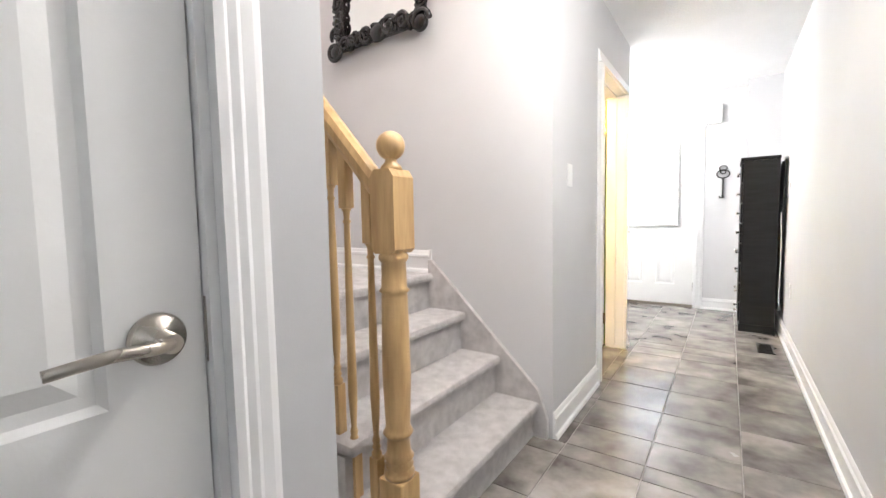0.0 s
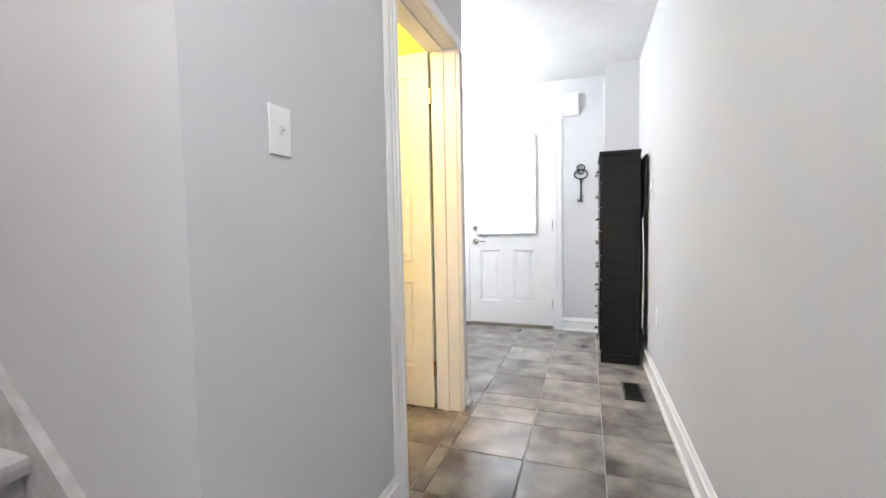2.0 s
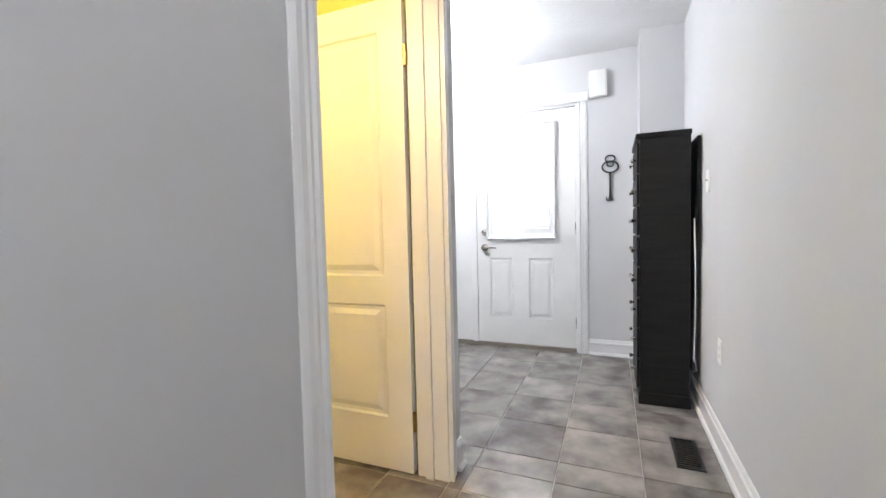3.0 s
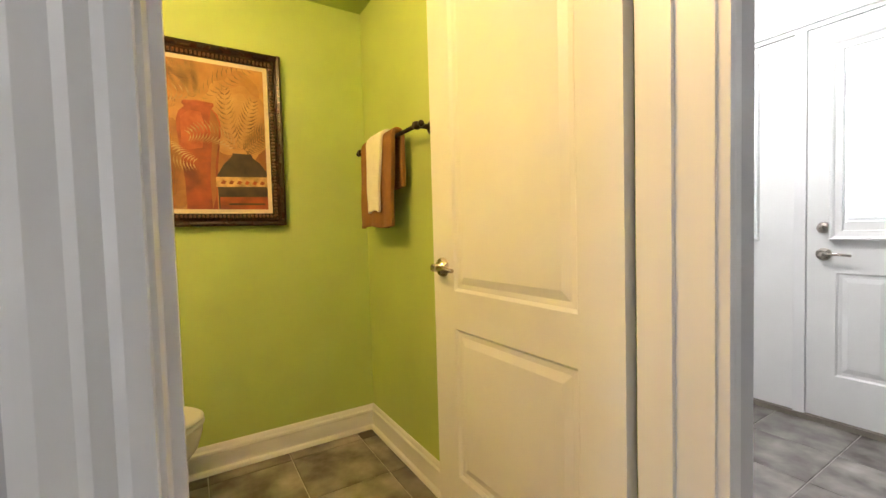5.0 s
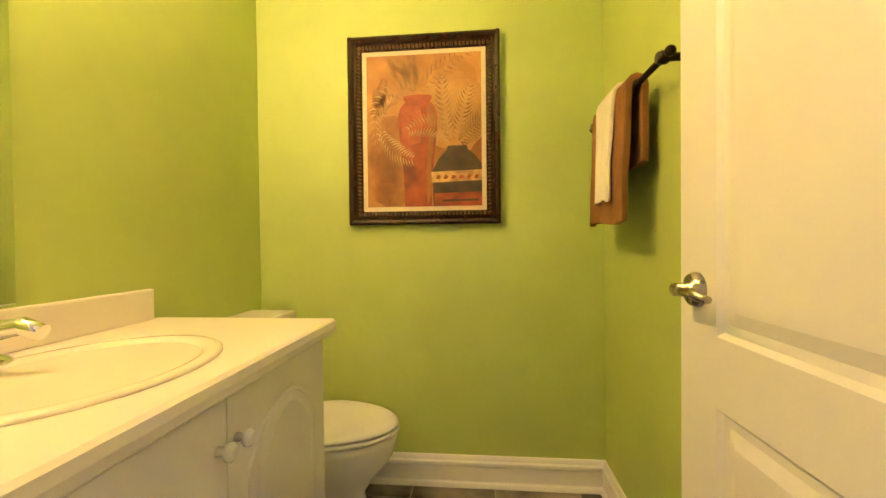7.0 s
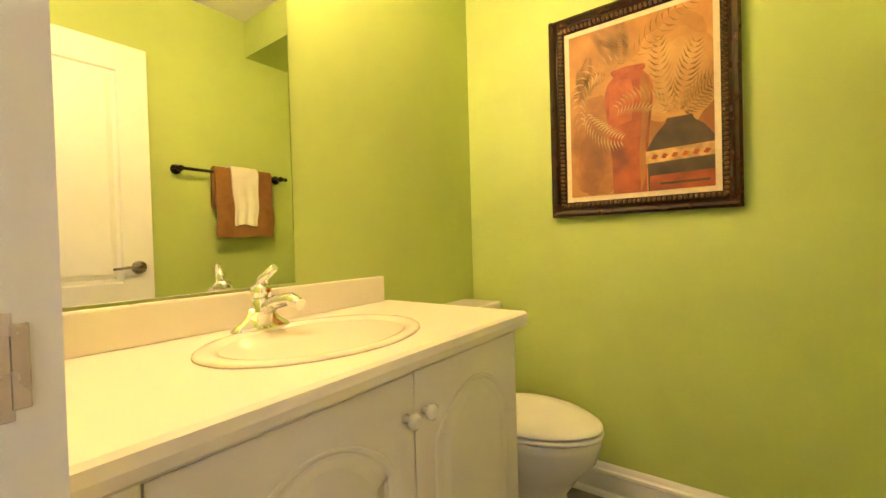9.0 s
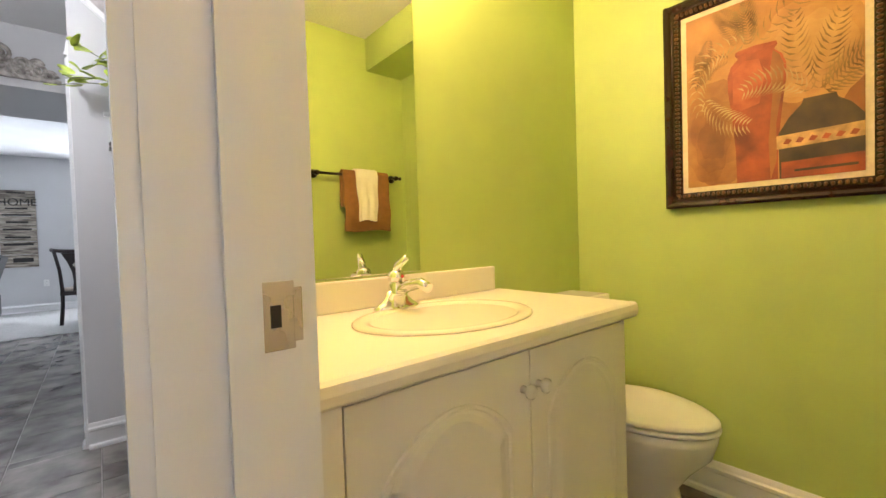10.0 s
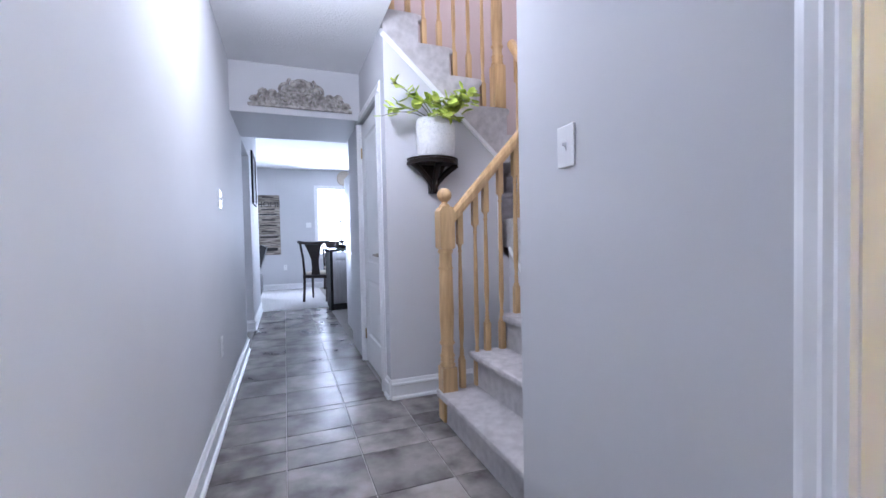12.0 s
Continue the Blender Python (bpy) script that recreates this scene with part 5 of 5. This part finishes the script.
def window(name, x0, x1, z0, z1, label):
    w = thing(name, ((x0 + x1) / 2, -6.6, z0), label, "window", kind="structure")
    for a in ((x0 - 0.075, x0, z0 - 0.075, z1 + 0.075), (x1, x1 + 0.075, z0 - 0.075, z1 + 0.075), (x0, x1, z1, z1 + 0.075), (x0, x1, z0 - 0.075, z0)):
        part("window_frame", boxes((a[0], a[1], -6.6, -6.578, a[2], a[3]), bevel=0.005), WHITE, w)
    part("mullion", boxes(((x0 + x1) / 2 - 0.02, (x0 + x1) / 2 + 0.02, -6.68, -6.63, z0, z1)), WHITE, w)
    part("mullion", boxes((x0, (x0 + x1) / 2 - 0.02, -6.675, -6.635, (z0 + z1) / 2 - 0.02, (z0 + z1) / 2 + 0.02), ((x0 + x1) / 2 + 0.02, x1, -6.675, -6.635, (z0 + z1) / 2 - 0.02, (z0 + z1) / 2 + 0.02)), WHITE, w)
    part("pane", boxes((x0, x1, -6.66, -6.652, z0, z1)), GLASS, w).visible_shadow = False
    part("sill", boxes((x0 - 0.09, x1 + 0.09, -6.6, -6.55, z0 - 0.1, z0 - 0.075), bevel=0.005), WHITE, w)
    return w


window("window_dining", -1.33, -0.33, 0.75, 2.2, "bright white-framed dining room window")
window("window_living", 1.5, 2.5, 0.6, 2.05, "bright white-framed living room window")
structure("carpet_dining", boxes((-0.30, 3.6, -6.6, -3.72, -0.01, 0.006), (0.87, 3.6, -3.72, 0.1, -0.01, 0.006)), CREAM, "pale cream dining room carpet", "carpet")

sign = thing("wooden_sign", (0.68, -6.59, 1.4), "tall weathered plank sign lettered in black", "sign")
SXA, SXB = 0.46, 0.90
for k in range(6):
    z0 = 0.765 + k * 0.214
    bd = part("board", boxes((SXA, SXB, -6.598, -6.578, z0, z0 + 0.209), bevel=0.003), BARN, sign)


def letters(text, x, z, size, parent):
    cu = bpy.data.curves.new("lettering", "FONT")
    cu.body, cu.size, cu.extrude, cu.align_x = text, size, 0.001, "CENTER"
    ob = new("lettering", cu)
    ob.matrix_world = axes((x, -6.576, z), (-1, 0, 0), (0, 0, 1), (0, 1, 0))
    dg = bpy.context.evaluated_depsgraph_get()
    me = bpy.data.meshes.new_from_object(ob.evaluated_get(dg))
    mw = ob.matrix_world.copy()
    bpy.data.objects.remove(ob)
    me.transform(mw)
    me.materials.clear()
    me.materials.append(INK)
    return attach(new("lettering", me), parent)


letters("HOME", 0.68, 1.79, 0.17, sign)
for z, a, b, h in ((1.99, 0.12, 0.34, 0.022), (1.73, 0.10, 0.36, 0.026), (1.62, 0.06, 0.40, 0.03), (1.50, 0.10, 0.36, 0.03), (1.38, 0.06, 0.40, 0.03), (1.25, 0.08, 0.38, 0.03), (1.13, 0.05, 0.40, 0.035), (0.85, 0.06, 0.30, 0.07)):
    part("lettering", boxes((SXA + a, SXA + b, -6.578, -6.576, z, z + h)), INK, sign)

pf = thing("framed_picture", (0.74, -2.9, 1.9), "black-framed picture on the short grey wall", "picture")
part("frame", boxes((0.722, 0.744, -2.70, -2.66, 1.54, 2.20), (0.722, 0.744, -3.30, -3.26, 1.54, 2.20), (0.722, 0.744, -3.26, -2.70, 2.16, 2.20), (0.722, 0.744, -3.26, -2.70, 1.54, 1.58)), BLACKW, pf)
part("print", boxes((0.733, 0.7445, -3.26, -2.70, 1.58, 2.16)), mat("pale_print", (0.55, 0.58, 0.62), 0.15, scale=8, vary=0.2), pf, "pale glazed print")
wall_plate("thermostat", axes((-0.13, -6.6, 1.40), (-1, 0, 0), (0, 0, 1), (0, 1, 0)), "small wall control with a brass plate", "wall control", (0.0,), w=0.11, h=0.11)
wall_plate("wall_outlet", axes((0.38, -6.6, 0.48), (-1, 0, 0), (0, 0, 1), (0, 1, 0)), "white wall outlet in the dining room", "outlet", outlets=True)
wall_plate("light_switch", EASTW(-2.80, 1.33), "small white light switch under the picture", "light switch", (0.0,))


def dining_chair():
    """Chair with its back towards +y, its seat centre over the origin."""
    c = thing("dining_chair", (0, 0, 0), "dark espresso dining chair with splat back and beige seat", "chair", "dining chairs")
    for sx in (-1, 1):
        part("rear_leg", tube(bmesh.new(), [(sx * 0.20, 0.26, 0), (sx * 0.20, 0.215, 0.25), (sx * 0.20, 0.20, 0.46), (sx * 0.205, 0.235, 0.75), (sx * 0.225, 0.30, 1.02)], lambda t: 0.024 - 0.004 * t, 8), ESPRESSO, c)
        part("front_leg", tube(bmesh.new(), [(sx * 0.215, -0.22, 0), (sx * 0.215, -0.205, 0.2), (sx * 0.21, -0.20, 0.44)], lambda t: 0.017 + 0.008 * t, 8), ESPRESSO, c)
    part("seat_frame", boxes((-0.225, 0.225, -0.22, 0.22, 0.40, 0.455), bevel=0.008), ESPRESSO, c)
    part("seat", boxes((-0.215, 0.215, -0.225, 0.185, 0.455, 0.505), bevel=0.02), BEIGE, c, "beige upholstered seat")
    part("crest_rail", tube(bmesh.new(), [(x, 0.315 - 0.6 * x * x, 1.005 + 0.35 * x * x) for x in [-0.27 + 0.54 * k / 10 for k in range(11)]], 0.026, 8), ESPRESSO, c)
    bm = bmesh.new()
    rows = []
    for t, w in ((0, 0.075), (0.25, 0.06), (0.5, 0.065), (0.75, 0.10), (1, 0.15)):
        y, z = 0.205 + 0.09 * t * t, 0.46 + 0.53 * t
        rows.append([bm.verts.new((x, y + d, z)) for x, d in ((-w, -0.008), (w, -0.008), (w, 0.008), (-w, 0.008))])
    for a, b in zip(rows, rows[1:]):
        for k in range(4):
            bm.faces.new((a[k], a[(k + 1) % 4], b[(k + 1) % 4], b[k]))
    bm.faces.new(rows[0][::-1])
    bm.faces.new(rows[-1])
    part("splat", bm, ESPRESSO, c)
    return c


chair = dining_chair()
chair.matrix_basis = pose(-0.19, -4.60, 0.006, 0, 0, -24)
copy_thing(chair, pose(-0.62, -5.95, 0.006, 0, 0, 185))
table = thing("dining_table", (-0.9, -5.2, 0), "dark espresso dining table", "table")
part("tabletop", boxes((-1.5, -0.34, -5.65, -4.75, 0.72, 0.76), bevel=0.01), ESPRESSO, table)
for lx in (-1.40, -0.72):
    for ly in (-5.55, -4.85):
        part("leg", boxes((lx - 0.035, lx + 0.035, ly - 0.035, ly + 0.035, 0.006, 0.72), bevel=0.006), ESPRESSO, table)
pen = thing("kitchen_peninsula", (-0.9, -3.65, 0), "dark kitchen peninsula cabinet", "cabinet")
part("end_panel", boxes((-0.285, -0.245, -3.95, -3.35, 0, 0.885)), BLACKW, pen)
part("body", boxes((-2.2, -0.90, -3.95, -3.36, 0.0, 0.885)), BLACKW, pen)
solid("kitchen_counter", boxes((-2.2, -0.19, -3.99, -3.31, 0.886, 0.925), bevel=0.006), GRANITE, "dark polished kitchen counter", "countertop")
dw = thing("dishwasher", (-0.59, -3.4, 0), "stainless steel dishwasher in the peninsula", "dishwasher")
part("door", boxes((-0.89, -0.29, -3.39, -3.35, 0.10, 0.74), bevel=0.006), STEEL, dw)
part("control_panel", boxes((-0.89, -0.29, -3.39, -3.348, 0.745, 0.88), bevel=0.006), STEEL, dw)
part("handle", tube(bmesh.new(), [(-0.85, -3.32, 0.77), (-0.33, -3.32, 0.77)], 0.010, 8), STEEL, dw)
part("kick_plate", boxes((-0.89, -0.29, -3.42, -3.39, 0, 0.10)), SLOT, dw)
bowl = solid("fruit_bowl", lathe(bmesh.new(), [(0.05, 0.926), (0.06, 0.935), (0.13, 0.965), (0.15, 0.985), (0.14, 0.985), (0.05, 0.945)], Matrix.Translation((-0.48, -3.62, 0)), 20), ESPRESSO, "dark shallow bowl on the counter", "bowl")
solid("bottle", lathe(bmesh.new(), [(0.03, 0.926), (0.032, 0.99), (0.02, 1.01), (0.012, 1.03), (0.016, 1.045)], Matrix.Translation((-0.42, -3.80, 0)), 14), BRONZE, "small dark bottle on the counter", "bottle")
fr = thing("refrigerator", (-0.65, -1.75, 0), "tall stainless steel refrigerator beside the hall", "refrigerator")
part("body", boxes((-1.0, -0.32, -2.15, -1.42, 0.02, 1.80), bevel=0.01), STEEL, fr)
part("door", boxes((-0.99, -0.33, -2.22, -2.155, 0.05, 1.79), bevel=0.01), STEEL, fr)
arm = thing("armchair", (1.05, -5.1, 0), "black leather armchair in the living room", "armchair")
part("seat", boxes((0.78, 1.5, -5.5, -4.8, 0.10, 0.45), bevel=0.05), BLACKL, arm)
part("backrest", prism(bmesh.new(), [(0.68, 0.95), (0.78, 1.0), (1.0, 0.46), (0.84, 0.42)], "y", -5.45, -4.85), BLACKL, arm)
part("armrest", boxes((0.86, 1.45, -4.80, -4.66, 0.10, 0.62), bevel=0.04), BLACKL, arm)
tv = thing("media_cabinet", (1.55, -4.2, 0), "low black cabinet in the living room", "cabinet")
part("body", boxes((1.18, 1.9, -4.4, -3.95, 0.02, 0.72), bevel=0.01), BLACKW, tv)
part("top", boxes((1.16, 1.92, -4.42, -3.93, 0.72, 0.75), bevel=0.006), PLASTIC, tv)
clock = solid("wall_clock", lathe(bmesh.new(), [(0.16, 0), (0.17, 0.012), (0.16, 0.024), (0.145, 0.018)], axes((-0.93, -6.6, 2.45), (-1, 0, 0), (0, 0, 1), (0, 1, 0)), 28), BEIGE, "round pale wall clock above the window", "clock")

# ---- floor tiles, last ----
floor = structure("floor", boxes((-2.26, 0.745, -0.62, 5.62, -0.12, -0.004), (-2.6, 3.6, -6.72, -0.62, -0.12, -0.004), (0.745, 3.6, -0.62, 0.1, -0.12, -0.004)), GROUT, "grey-brown slate-look porcelain tile floor with pale grout", "floor")
P, G = 0.348, 0.0025
tiles = {}


def tile(x0, x1, y0, y1):
    x0, x1, y0, y1 = x0 + G, x1 - G, y0 + G, y1 - G
    w, d = round(x1 - x0, 3), round(y1 - y0, 3)
    if w < 0.015 or d < 0.015:
        return
    if (w, d) not in tiles:
        bm = bmesh.new()
        c = 0.0018
        lo = [bm.verts.new((x, y, -0.006)) for x, y in ((0, 0), (w, 0), (w, d), (0, d))]
        mid = [bm.verts.new((x, y, -c)) for x, y in ((0, 0), (w, 0), (w, d), (0, d))]
        hi = [bm.verts.new((x, y, 0)) for x, y in ((c, c), (w - c, c), (w - c, d - c), (c, d - c))]
        for a, b in ((lo, mid), (mid, hi)):
            for k in range(4):
                bm.faces.new((a[k], a[(k + 1) % 4], b[(k + 1) % 4], b[k]))
        bm.faces.new(hi)
        tiles[w, d] = finish("tile", bm, TILE)
    ob = new("tile", tiles[w, d])
    ob.parent, ob.location = floor, (x0, y0, 0)


def pave(ax0, ax1, ay0, ay1):
    for i in range(-10, 12):
        for k in range(-25, 10):
            x0, y0 = 0.050 + i * P, 3.425 + k * P
            a, b, c, d = max(x0, ax0), min(x0 + P, ax1), max(y0, ay0), min(y0 + P, ay1)
            if b > a and d > c:
                tile(a, b, c, d)


pave(-0.25, 0.745, -3.72, 0.365)
pave(-1.15, 0.745, 0.365, 0.80)
pave(-0.46, 0.745, 0.80, 1.80)
pave(-0.365, 0.745, 1.80, 3.61)
pave(-2.12, 0.745, 3.61, 5.5)
pave(-2.14, -0.365, 2.045, 3.535)
